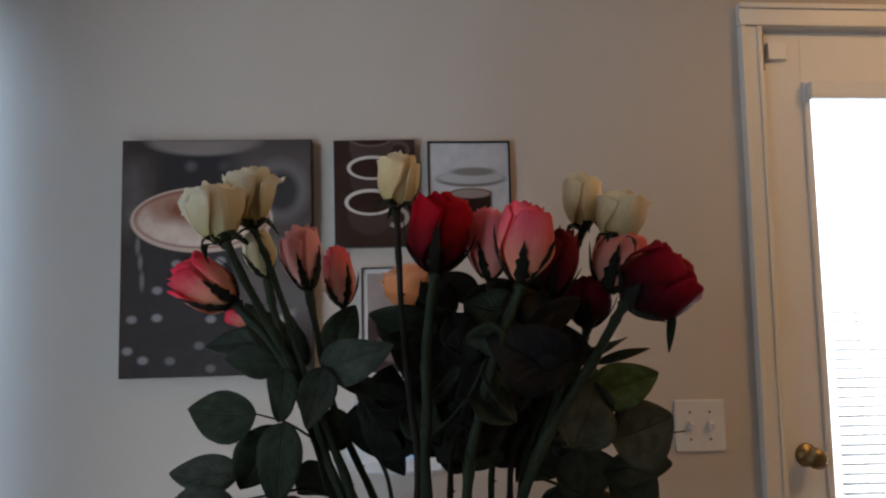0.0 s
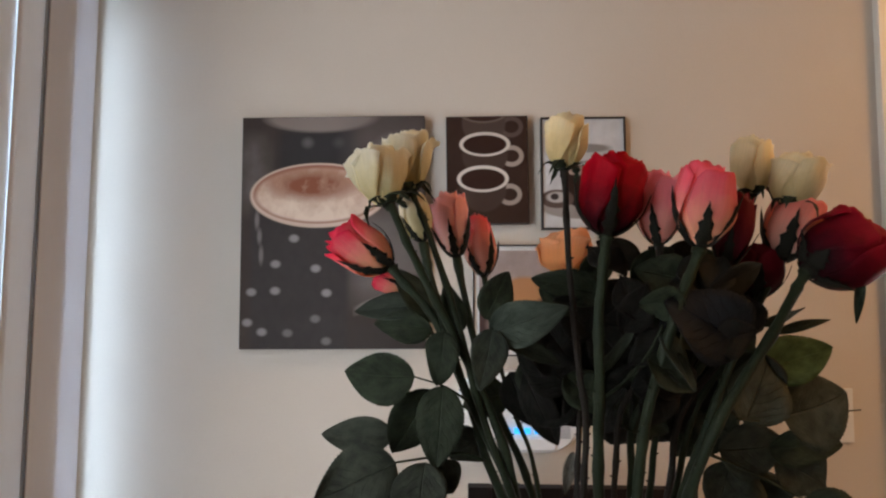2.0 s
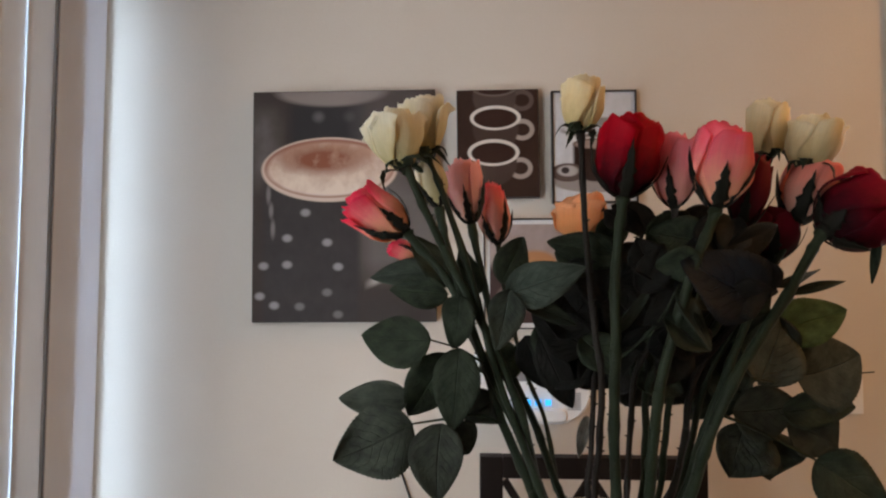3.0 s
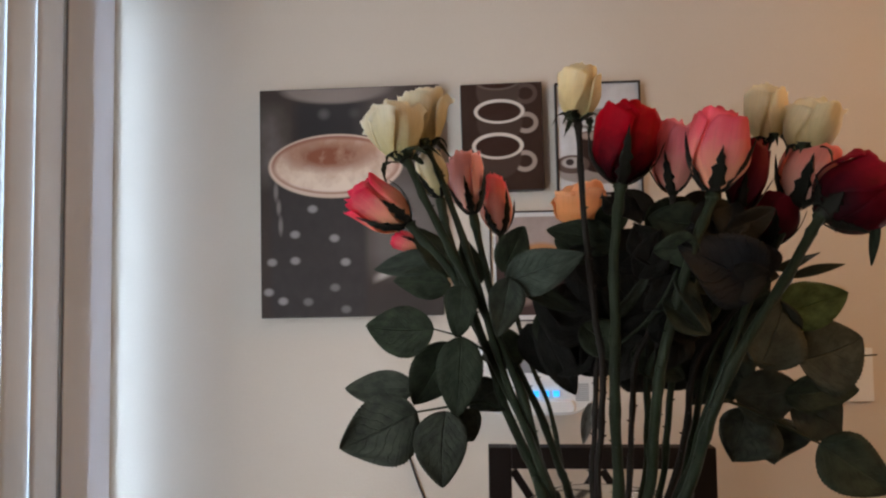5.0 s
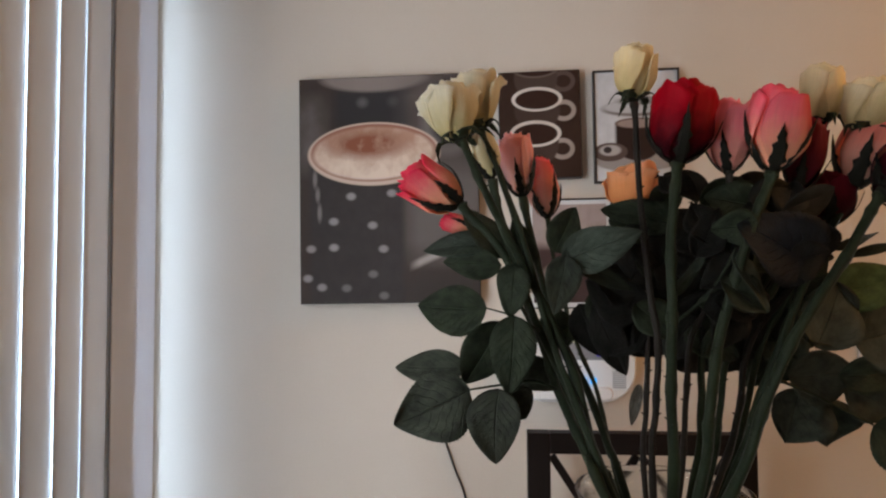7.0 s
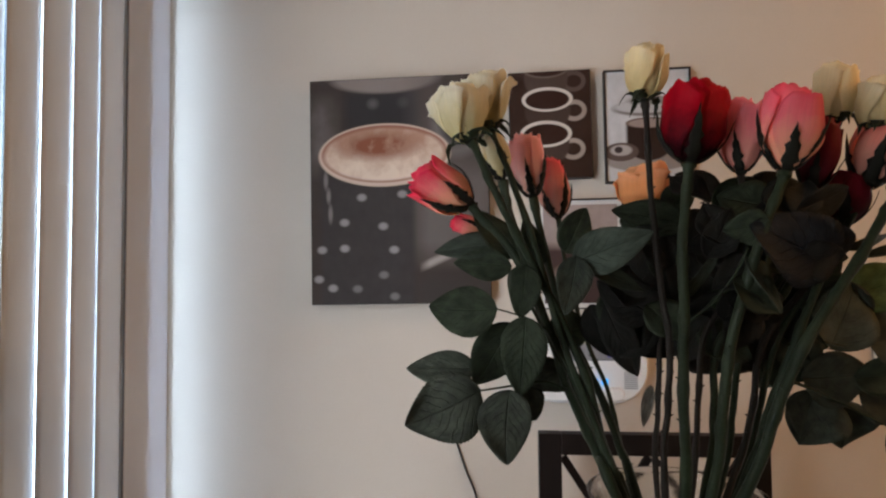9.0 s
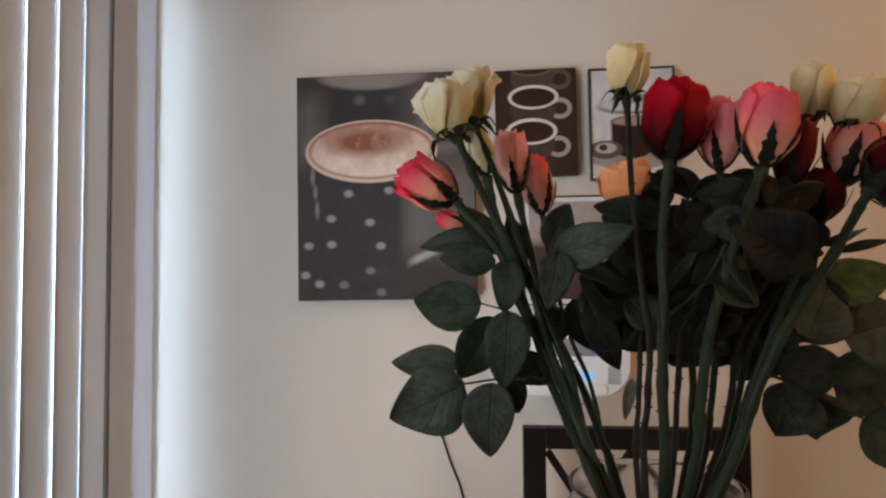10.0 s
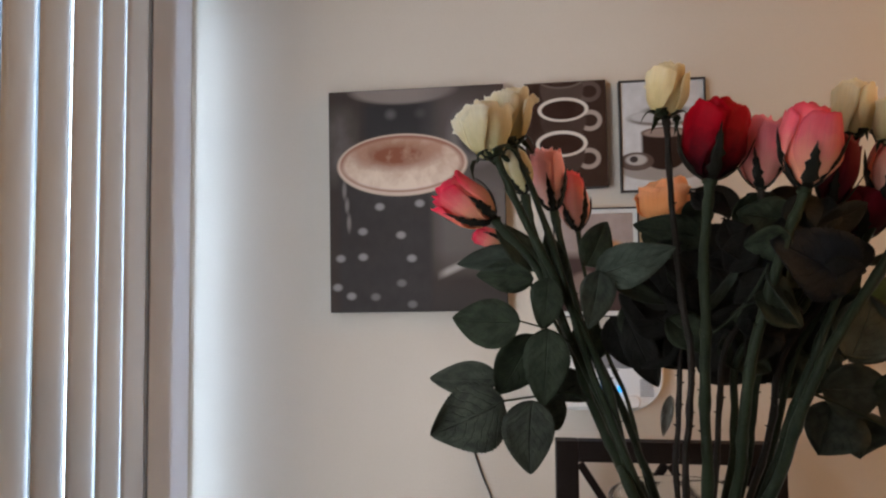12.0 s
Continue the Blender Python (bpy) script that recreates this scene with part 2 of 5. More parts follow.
def box_into(bm, lo, hi, bevel=0.0, m=None):
    made = bmesh.ops.create_cube(bm, size=1.0)["verts"]
    size = [hi[i] - lo[i] for i in range(3)]
    mid = [(hi[i] + lo[i]) / 2 for i in range(3)]
    bmesh.ops.scale(bm, vec=size, verts=made)
    bmesh.ops.translate(bm, vec=mid, verts=made)
    if bevel:
        edges = list({e for v in made for e in v.link_edges})
        r = bmesh.ops.bevel(bm, geom=edges, offset=bevel, segments=2, profile=0.7, affect="EDGES")
        made = list({v for f in r["faces"] for v in f.verts} | {v for v in made if v.is_valid})
    if m is not None:
        bmesh.ops.transform(bm, matrix=m, verts=made)
    return made


def box(lo, hi, bevel=0.0, m=None):
    bm = bmesh.new()
    box_into(bm, lo, hi, bevel, m)
    return bm


def lathe(profile, steps=48):
    """A turned body from (radius, height) pairs."""
    bm = bmesh.new()
    rings = []
    for r, z in profile:
        if r < 1e-5:
            rings.append([bm.verts.new((0, 0, z))])
        else:
            rings.append([bm.verts.new((r * math.cos(2 * math.pi * i / steps), r * math.sin(2 * math.pi * i / steps), z)) for i in range(steps)])
    for a, b in zip(rings, rings[1:]):
        for i in range(steps):
            j = (i + 1) % steps
            if len(a) == 1 and len(b) == 1:
                continue
            if len(a) == 1:
                bm.faces.new((a[0], b[j], b[i]))
            elif len(b) == 1:
                bm.faces.new((a[i], a[j], b[0]))
            else:
                bm.faces.new((a[i], a[j], b[j], b[i]))
    bmesh.ops.recalc_face_normals(bm, faces=bm.faces)
    return bm


def spline(points, per=6):
    """A smooth line through the points."""
    p = [Vector(q) for q in points]
    p = [2 * p[0] - p[1]] + p + [2 * p[-1] - p[-2]]
    line = []
    for i in range(1, len(p) - 2):
        for k in range(per):
            t = k / per
            a, b, c, d = p[i - 1], p[i], p[i + 1], p[i + 2]
            line.append(0.5 * ((2 * b) + (c - a) * t + (2 * a - 5 * b + 4 * c - d) * t * t + (3 * b - a - 3 * c + d) * t ** 3))
    line.append(p[-2])
    return line


def tube_into(bm, line, radius, sides=10, wobble=0.0):
    """A round stem along a line; radius may be a function of the way along it."""
    n = len(line)
    up = Vector((0.3, 0.5, 0.1))
    rings = []
    for i, q in enumerate(line):
        d = (line[min(i + 1, n - 1)] - line[max(i - 1, 0)]).normalized()
        x = d.cross(up).normalized()
        y = d.cross(x)
        r = radius(i / (n - 1)) if callable(radius) else radius
        ring = []
        for k in range(sides):
            a = 2 * math.pi * k / sides
            rr = r * (1 + wobble * noise.noise(q * 60 + Vector((k * 0.7, 0, 0))))
            ring.append(bm.verts.new(q + rr * (math.cos(a) * x + math.sin(a) * y)))
        rings.append(ring)
    for a, b in zip(rings, rings[1:]):
        for k in range(sides):
            j = (k + 1) % sides
            bm.faces.new((a[k], a[j], b[j], b[k]))
    bm.faces.new(rings[0][::-1])
    bm.faces.new(rings[-1])


def tube(points, radius, sides=10, per=6, wobble=0.0):
    bm = bmesh.new()
    tube_into(bm, spline(points, per), radius, sides, wobble)
    bmesh.ops.recalc_face_normals(bm, faces=bm.faces)
    return bm


def sheet(fn, nu, nv, thick):
    """A thin curved blade with two faces: fn(u, v) gives a place for u, v in 0..1."""
    pts = [[Vector(fn(i / nu, j / nv)) for i in range(nu + 1)] for j in range(nv + 1)]
    bm = bmesh.new()
    layer = bm.loops.layers.uv.new("petal")
    nor = []
    for j in range(nv + 1):
        row = []
        for i in range(nu + 1):
            a = pts[j][min(i + 1, nu)] - pts[j][max(i - 1, 0)]
            b = pts[min(j + 1, nv)][i] - pts[max(j - 1, 0)][i]
            c = a.cross(b)
            row.append(c.normalized() if c.length > 1e-12 else Vector((0, 0, 1)))
        nor.append(row)
    grids = []
    for s in (0.5, -0.5):
        grids.append([[bm.verts.new(pts[j][i] + nor[j][i] * thick * s) for i in range(nu + 1)] for j in range(nv + 1)])

    def quad(vs, uvs):
        f = bm.faces.new(vs)
        f.smooth = True
        for lp, c in zip(f.loops, uvs):
            lp[layer].uv = c

    for g, flip in ((grids[0], False), (grids[1], True)):
        for j in range(nv):
            for i in range(nu):
                ids = [(i, j), (i + 1, j), (i + 1, j + 1), (i, j + 1)]
                if flip:
                    ids = ids[::-1]
                quad([g[b][a] for a, b in ids], [(a / nu, b / nv) for a, b in ids])
    rim = [(i, 0) for i in range(nu)] + [(nu, j) for j in range(nv)] + [(i, nv) for i in range(nu, 0, -1)] + [(0, j) for j in range(nv, 0, -1)]
    for a, b in zip(rim, rim[1:] + rim[:1]):
        quad([grids[0][a[1]][a[0]], grids[1][a[1]][a[0]], grids[1][b[1]][b[0]], grids[0][b[1]][b[0]]], [(q[0] / nu, q[1] / nv) for q in (a, a, b, b)])
    return bm


# ---- the room ----
LEFT, BACK, RIGHT, REAR, TOP = -0.895, 1.75, 2.60, -3.0, 2.50


def structure(name, bm, material, label, category):
    return tagged(part(name, bm, material), label, category, kind="structure")


floor = structure("floor", box((LEFT - 0.3, REAR - 0.2, -0.12), (RIGHT + 0.2, BACK + 0.3, 0.0)), FLOORMAT, "beige carpeted floor of the dining corner", "floor")
ceiling = structure("ceiling", box((LEFT - 0.3, REAR - 0.2, TOP), (RIGHT + 0.2, BACK + 0.3, TOP + 0.12)), CEIL, "plain white painted ceiling", "ceiling")

# back wall with the opening of the entrance door
bm = bmesh.new()
box_into(bm, (LEFT - 0.14, BACK, 0), (0.905, BACK + 0.14, TOP))
box_into(bm, (1.765, BACK, 0), (RIGHT + 0.14, BACK + 0.14, TOP))
box_into(bm, (0.905, BACK, 2.05), (1.765, BACK + 0.14, TOP))
wall_north = structure("wall_north", bm, WALL, "beige painted wall with pictures and a glazed door", "wall")
# left wall with the opening of the patio door
bm = bmesh.new()
box_into(bm, (LEFT - 0.14, 1.738, 0), (LEFT, BACK, TOP))
box_into(bm, (LEFT - 0.14, -0.52, 2.08), (LEFT, 1.738, TOP))
box_into(bm, (LEFT - 0.14, REAR, 0), (LEFT, -0.52, TOP))
wall_west = structure("wall_west", bm, WALL, "beige painted wall with a wide patio door opening", "wall")
wall_east = structure("wall_east", box((RIGHT, REAR, 0), (RIGHT + 0.14, BACK, TOP)), WALL, "plain beige painted wall", "wall")
wall_south = structure("wall_south", box((LEFT - 0.14, REAR - 0.14, 0), (RIGHT + 0.14, REAR, TOP)), WALL, "plain beige painted wall", "wall")

# patio door frame and glass behind the blind
patio = empty("window_1", (-0.98, 0.52, 0.02), "wide white-framed glazed patio door behind the blind", "patio door", kind="structure")


def child_box(name, parent, lo, hi, material, bevel=0.0, label=""):
    o = parent.location
    return part(name, box([lo[i] - o[i] for i in range(3)], [hi[i] - o[i] for i in range(3)], bevel), material, parent, label)


child_box("frame_side", patio, (-1.02, 1.70, 0.0), (-0.97, 1.737, 2.08), PLASTIC, 0.003)
child_box("frame_side", patio, (-1.02, -0.52, 0.0), (-0.95, -0.45, 2.08), PLASTIC, 0.003)
child_box("frame_head", patio, (-1.02, -0.45, 2.01), (-0.95, 1.70, 2.08), PLASTIC, 0.003)
child_box("frame_sill", patio, (-1.02, -0.45, 0.0), (-0.95, 1.70, 0.06), PLASTIC, 0.003)
child_box("mullion", patio, (-1.01, 0.49, 0.06), (-0.96, 0.56, 2.01), PLASTIC, 0.003)
for lo, hi in ((-0.45, 0.49), (0.56, 1.70)):
    g = child_box("pane", patio, (-0.989, lo, 0.06), (-0.983, hi, 2.01), GLASS)
    g.visible_shadow = False

# vertical blind: vanes hang from a head rail
blind = empty("vertical_blind", (-0.862, 0.5, 2.13), "closed off-white vertical blind over the patio door", "blind")
child_box("head_rail", blind, (-0.893, -0.55, 2.115), (-0.832, 1.53, 2.165), PLASTIC, 0.004)
# panel set on the camera's sight line, off the wall so daylight leaks past
child_box("end_panel", blind, (-0.8565, 1.5224, 0.04), (-0.853, 1.6819, 2.115), PANEL, 0.001, "wide vinyl panel stood off the wall to let daylight past")
# dark strip drawn in place of the shaded gap beside the panel
child_box("seam_shade_strip", blind, (-0.8562, 1.5192, 0.04), (-0.8522, 1.5220, 2.115), GREYPLASTIC, 0.0005, "thin dark strip standing for the shaded seam")
# added strip, hidden by the panel, keeps the far lamp off the wall corner
child_box("leak_block_strip", blind, (-0.934, 1.6797, 0.04), (-0.8570, 1.6817, 2.115), PLASTIC, 0.0004, "narrow white strip hidden behind the panel to block light")
PITCH, VANE_W = 0.0775, 0.089


def vane_mesh():
    def fn(u, v):
        x = (u - 0.5) * VANE_W
        return (0.0035 * (1 - (2 * u - 1) ** 2), x, -2.06 * (1 - v))
    return mesh_from(sheet(fn, 6, 10, 0.0011), "vane", VANE)


vane_data = vane_mesh()
TWIST = [3.6, 5.8, 6.2, 7.6, 10.5, 12.0]
rnd = random.Random(4)
for i in range(-1, 26):
    v = new("vane", vane_data)
    v.parent = blind
    y = 1.488 - PITCH * i - 0.5
    # unseen vanes: -1 closes the bright gap, 6 on are turned to admit light
    tw = 0.0 if i < 0 else TWIST[i] if i < len(TWIST) else BACK_TWIST - 0.9 * (i - 6) + rnd.uniform(-2, 2)
    v.matrix_local = pose(0, y, -0.025, rnd.uniform(-0.10, 0.10), 0, tw)

# entrance door and its casing
casing = empty("door_casing", (0.897, BACK, 0.0), "cream painted moulded casing round the entrance door", "door casing", kind="structure")


def casing_board(name, x0, x1, z0, z1, upright, flip=False):
    o = casing.location
    bm = bmesh.new()
    steps = [(0.0, 0.22, 0.021), (0.22, 0.78, 0.014), (0.78, 1.0, 0.018)]
    for a, b, d in steps:
        if flip:
            a, b = 1 - b, 1 - a
        if upright:
            box_into(bm, (x0 + (x1 - x0) * a - o[0], -d, z0 - o[2]), (x0 + (x1 - x0) * b - o[0], 0.0, z1 - o[2]), 0.002)
        else:
            box_into(bm, (x0 - o[0], -d, z0 + (z1 - z0) * a - o[2]), (x1 - o[0], 0.0, z0 + (z1 - z0) * b - o[2]), 0.002)
    return part(name, bm, TRIM, casing)


casing_board("casing_side", 0.869, 0.921, 0.0, 2.032, True)
casing_board("casing_side", 1.752, 1.804, 0.0, 2.032, True, True)
casing_board("casing_head", 0.869, 1.804, 2.034, 2.088, False, True)
child_box("jamb", casing, (0.9055, BACK + 0.0005, 0.0), (0.922, BACK + 0.139, 2.033), TRIM)
child_box("jamb", casing, (1.752, BACK + 0.0005, 0.0), (1.7645, BACK + 0.139, 2.033), TRIM)
child_box("jamb_head", casing, (0.922, BACK + 0.0005, 2.033), (1.752, BACK + 0.139, 2.049), TRIM)

door = empty("door_1", (0.926, BACK + 0.012, 0.008), "white entrance door with a tall glazed light and mini blind", "door", kind="structure")
D0, D1 = BACK + 0.012, BACK + 0.055
child_box("stile", door, (0.926, D0, 0.008), (1.030, D1, 2.028), DOORPAINT, 0.002)
child_box("stile", door, (1.642, D0, 0.008), (1.748, D1, 2.028), DOORPAINT, 0.002)
child_box("top_rail", door, (1.030, D0, 1.905), (1.642, D1, 2.028), DOORPAINT)
child_box("bottom_rail", door, (1.030, D0, 0.008), (1.642, D1, 0.40), DOORPAINT)
child_box("bead", door, (1.030, D0 - 0.007, 0.40), (1.046, D0 + 0.03, 1.905), DOORPAINT, 0.003)
child_box("bead", door, (1.626, D0 - 0.007, 0.40), (1.642, D0 + 0.03, 1.905), DOORPAINT, 0.003)
child_box("bead_top", door, (1.046, D0 - 0.007, 1.889), (1.626, D0 + 0.03, 1.905), DOORPAINT, 0.003)
g = child_box("pane", door, (1.046, D0 + 0.024, 0.40), (1.626, D0 + 0.030, 1.889), GLASS)
g.visible_shadow = False
mini = empty("mini_blind", (1.336, D0 - 0.014, 1.875), "open white horizontal mini blind on the door glass", "blind")
child_box("head_rail", mini, (1.036, D0 - 0.028, 1.858), (1.636, D0 - 0.008, 1.900), PLASTIC, 0.003)


def slat_mesh():
    def fn(u, v):
        return ((u - 0.5) * 0.575, (v - 0.5) * 0.015, 0.0022 * (1 - (2 * v - 1) ** 2))
    return mesh_from(sheet(fn, 8, 4, 0.0006), "slat", MINISLAT)


slat_data = slat_mesh()
for i in range(66):
    s = new("slat", slat_data)
    s.parent = mini
    s.matrix_local = pose(0.006, -0.001, -0.030 - 0.0215 * i, 8 + 3 * math.sin(i * 1.7), 0, 0)
for x in (-0.22, 0.22):
    part("ladder_cord", tube([(x, -0.001, -0.015), (x, -0.001, -0.75), (x, -0.001, -1.45)], 0.0007, 6, 4), PLASTIC, mini)

# knob, hinge, alarm contact
knob = part("door_knob", lathe([(0.0, 0.0), (0.029, 0.0), (0.030, 0.003), (0.026, 0.007), (0.012, 0.010), (0.0105, 0.024), (0.018, 0.030), (0.0255, 0.038), (0.0275, 0.047), (0.024, 0.056), (0.013, 0.061), (0.0, 0.062)], 40), BRASS, door, "aged brass round knob", True)
knob.matrix_local = pose(0.984 - 0.926, -0.0, 1.028 - 0.008, 90, 0, 0) @ Matrix.Scale(0.88, 4)
part("hinge", lathe([(0.0, -0.045), (0.0065, -0.045), (0.0075, -0.04), (0.0065, -0.037), (0.0065, 0.037), (0.0075, 0.04), (0.0065, 0.045), (0.0, 0.047)], 16), DARKMETAL, door, "dark metal hinge barrel", True, pose(0.0025, -0.008, 1.975 - 0.008))
contact = tagged(part("alarm_contact", box((-0.024, -0.012, -0.021), (0.024, 0.0, 0.021), 0.003), PLASTIC, None, "", False, pose(0.968, D0, 1.978)), "small white plastic alarm contact on the door", "sensor")

# double light switch
plate = empty("light_switch", (0.7305, BACK, 1.103), "white double toggle light switch plate on the wall", "switch")
bm = bmesh.new()
box_into(bm, (-0.0575, -0.006, -0.057), (0.0575, 0.0, 0.057), 0.0028)
part("plate", bm, PLASTIC, plate)
for x in (-0.023, 0.023):
    part("toggle", box((-0.0045, -0.018, -0.004), (0.0045, -0.005, 0.013), 0.0015, pose(x, 0, 0, 18, 0, 0)), PLASTIC, plate)
    for z in (-0.030, 0.030):
        part("screw", lathe([(0.0, 0.0), (0.0032, 0.0), (0.0028, 0.0012), (0.0, 0.0014)], 12), GREYPLASTIC, plate, "", True, pose(x, -0.006, z, 90, 0, 0))

# ---- pictures on the wall ----


def ellipse(nt, sep, cx, cy, rx, ry, soft=0.06):
    """1 inside an ellipse of the picture, 0 outside; x to the right and y down from the top left corner, 0 to 1."""
    dx = maths(nt, "DIVIDE", maths(nt, "SUBTRACT", sep[0], cx), rx)
    dy = maths(nt, "DIVIDE", maths(nt, "SUBTRACT", sep[1], cy), ry)
    d = maths(nt, "SQRT", maths(nt, "ADD", maths(nt, "MULTIPLY", dx, dx), maths(nt, "MULTIPLY", dy, dy)))
    return ramp(nt, d, 1 + soft, 1 - soft)


def slab(nt, sep, x0, x1, y0, y1, soft=0.012):
    a = maths(nt, "MULTIPLY", ramp(nt, sep[0], x0 - soft, x0 + soft), ramp(nt, sep[0], x1 + soft, x1 - soft))
    b = maths(nt, "MULTIPLY", ramp(nt, sep[1], y0 - soft, y0 + soft), ramp(nt, sep[1], y1 + soft, y1 - soft))
    return maths(nt, "MULTIPLY", a, b)


def print_material(name, ground):
    m, nt, b = base_material(name, 0.6)
    b.inputs["Specular IOR Level"].default_value = 0.2
    uv = nt.nodes.new("ShaderNodeUVMap")
    uv.uv_map = "print"
    s = nt.nodes.new("ShaderNodeSeparateXYZ")
    nt.links.new(uv.outputs[0], s.inputs[0])
    grain = noise_fac(nt, uv.outputs[0], 260.0, 3.0)
    blot = noise_fac(nt, uv.outputs[0], 5.0, 4.0)
    c = mixed(nt, ramp(nt, blot, 0.3, 0.7), tuple(0.88 * x for x in ground), tuple(1.12 * x for x in ground))
    bp = node(nt, "Bump", Strength=0.25, Distance=0.0006)
    nt.links.new(grain, bp.inputs["Height"])
    nt.links.new(bp.outputs[0], b.inputs["Normal"])
    return m, nt, b, (s.outputs[0], s.outputs[1]), c, uv.outputs[0]


def cappuccino_print():
    """A spotted cup of cappuccino, seen from above at a slant, with a second cup behind and a spoon beside."""
    m, nt, b, s, c, uv = print_material("cappuccino_print", (0.050, 0.036, 0.030))
    blot = noise_fac(nt, uv, 9.0, 4.0)
    c = mixed(nt, maths(nt, "MULTIPLY", slab(nt, s, 0.0, 0.13, 0.10, 0.40, 0.06), blot), c, (0.20, 0.18, 0.17))
    # far cup
    c = mixed(nt, slab(nt, s, 0.20, 0.62, 0.05, 0.24, 0.03), c, (0.030, 0.027, 0.028))
    c = mixed(nt, ellipse(nt, s, 0.43, 0.0, 0.30, 0.065, 0.12), c, (0.24, 0.20, 0.18))
    # paler cloth and spoon to the right
    c = mixed(nt, maths(nt, "MULTIPLY", slab(nt, s, 0.60, 1.05, 0.0, 0.34, 0.09), 0.6), c, (0.13, 0.11, 0.105))
    c = mixed(nt, maths(nt, "MULTIPLY", slab(nt, s, 0.60, 1.05, 0.40, 0.80, 0.07), 0.75), c, (0.17, 0.15, 0.14))
    c = mixed(nt, maths(nt, "MULTIPLY", ellipse(nt, s, 0.84, 0.22, 0.14, 0.13, 0.25), 0.7), c, (0.22, 0.20, 0.19))
    c = mixed(nt, ellipse(nt, s, 0.84, 0.225, 0.095, 0.09, 0.25), c, (0.050, 0.044, 0.044))
    streak_line = maths(nt, "ADD", s[1], maths(nt, "MULTIPLY", s[0], 0.34))
    streak_mask = maths(nt, "MULTIPLY", ramp(nt, maths(nt, "ABSOLUTE", maths(nt, "SUBTRACT", streak_line, 1.055)), 0.026, 0.006), slab(nt, s, 0.64, 0.90, 0.5, 1.0, 0.03))
    c = mixed(nt, slab(nt, s, 0.60, 1.05, 0.88, 1.05, 0.05), c, (0.050, 0.040, 0.036))
    c = mixed(nt, maths(nt, "MULTIPLY", streak_mask, 0.9), c, (0.42, 0.38, 0.35))
    # near cup: dark body with pale spots
    body = maths(nt, "MULTIPLY", slab(nt, s, 0.055, 0.585, 0.33, 1.1, 0.02), 1.0)
    streak = noise_fac(nt, uv, 14.0, 2.0)
    c = mixed(nt, body, c, mixed(nt, streak, (0.034, 0.028, 0.027), (0.054, 0.046, 0.044)))
    for x, y in ((0.29, 0.53), (0.52, 0.52), (0.19, 0.64), (0.41, 0.66), (0.06, 0.76), (0.19, 0.755), (0.47, 0.765), (0.04, 0.89), (0.12, 0.93), (0.26, 0.935), (0.41, 0.875), (0.47, 0.97)):
        c = mixed(nt, maths(nt, "MULTIPLY", ellipse(nt, s, x, y, 0.026, 0.016, 0.35), 0.75 - 0.35 * (x > 0.22) * (y > 0.8)), c, (0.36, 0.34, 0.34))
    for x, y, r in ((0.085, 0.45, 0.06), (0.10, 0.52, 0.05), (0.11, 0.60, 0.06)):
        c = mixed(nt, maths(nt, "MULTIPLY", ellipse(nt, s, x, y, 0.012, r * 0.6, 0.5), 0.6), c, (0.30, 0.27, 0.26))
    for x, gain in ((0.36, 0.4), (0.53, 0.15)):
        c = mixed(nt, maths(nt, "MULTIPLY", ellipse(nt, s, x, 0.112, 0.028, 0.02, 0.6), gain), c, (0.24, 0.22, 0.22))
    # rim, milk foam and cocoa
    c = mixed(nt, ellipse(nt, s, 0.42, 0.343, 0.375, 0.141, 0.02), c, (0.62, 0.47, 0.38))
    c = mixed(nt, ellipse(nt, s, 0.42, 0.338, 0.358, 0.128, 0.02), c, (0.30, 0.13, 0.09))
    foam = noise_fac(nt, uv, 12.0, 5.0)
    c = mixed(nt, ellipse(nt, s, 0.42, 0.341, 0.342, 0.117, 0.05), c, mixed(nt, ramp(nt, maths(nt, "ADD", foam, maths(nt, "MULTIPLY", maths(nt, "SUBTRACT", s[1], 0.34), 2.4)), 0.25, 0.75), (0.46, 0.27, 0.19), (0.74, 0.60, 0.49)))
    cocoa = maths(nt, "MULTIPLY", ellipse(nt, s, 0.385, 0.300, 0.20, 0.056, 0.45), ramp(nt, foam, 0.22, 0.48))
    c = mixed(nt, cocoa, c, (0.25, 0.085, 0.045))
    nt.links.new(c, b.inputs["Base Color"])
    return m


def espresso_print():
    """A stack of three pale cups filled with coffee on brown."""
    m, nt, b, s, c, uv = print_material("espresso_print", (0.036, 0.016, 0.010))
    for cx, cy, rx, ry, hx, hy in ((0.46, -0.04, 0.30, 0.10, 0.80, 0.10), (0.47, 0.26, 0.315, 0.115, 0.80, 0.375), (0.44, 0.585, 0.32, 0.125, 0.77, 0.735)):
        far = cy < 0
        ring = maths(nt, "SUBTRACT", ellipse(nt, s, hx, hy, 0.150, 0.100, 0.06), ellipse(nt, s, hx, hy, 0.095, 0.058, 0.10), True)
        c = mixed(nt, ring, c, (0.10, 0.07, 0.06) if far else (0.36, 0.30, 0.26))
        c = mixed(nt, maths(nt, "MULTIPLY", ellipse(nt, s, cx, cy + 0.10, rx * 0.90, 0.21, 0.05), ramp(nt, s[1], cy - 0.01, cy + 0.01)), c, (0.075, 0.050, 0.040) if far else (0.060, 0.036, 0.027))
        c = mixed(nt, ellipse(nt, s, cx, cy, rx, ry, 0.03), c, (0.14, 0.11, 0.09) if far else (0.66, 0.60, 0.54))
        c = mixed(nt, ellipse(nt, s, cx, cy + 0.004, rx * 0.86, ry * 0.78, 0.04), c, (0.035, 0.013, 0.008))
    nt.links.new(c, b.inputs["Base Color"])
    return m


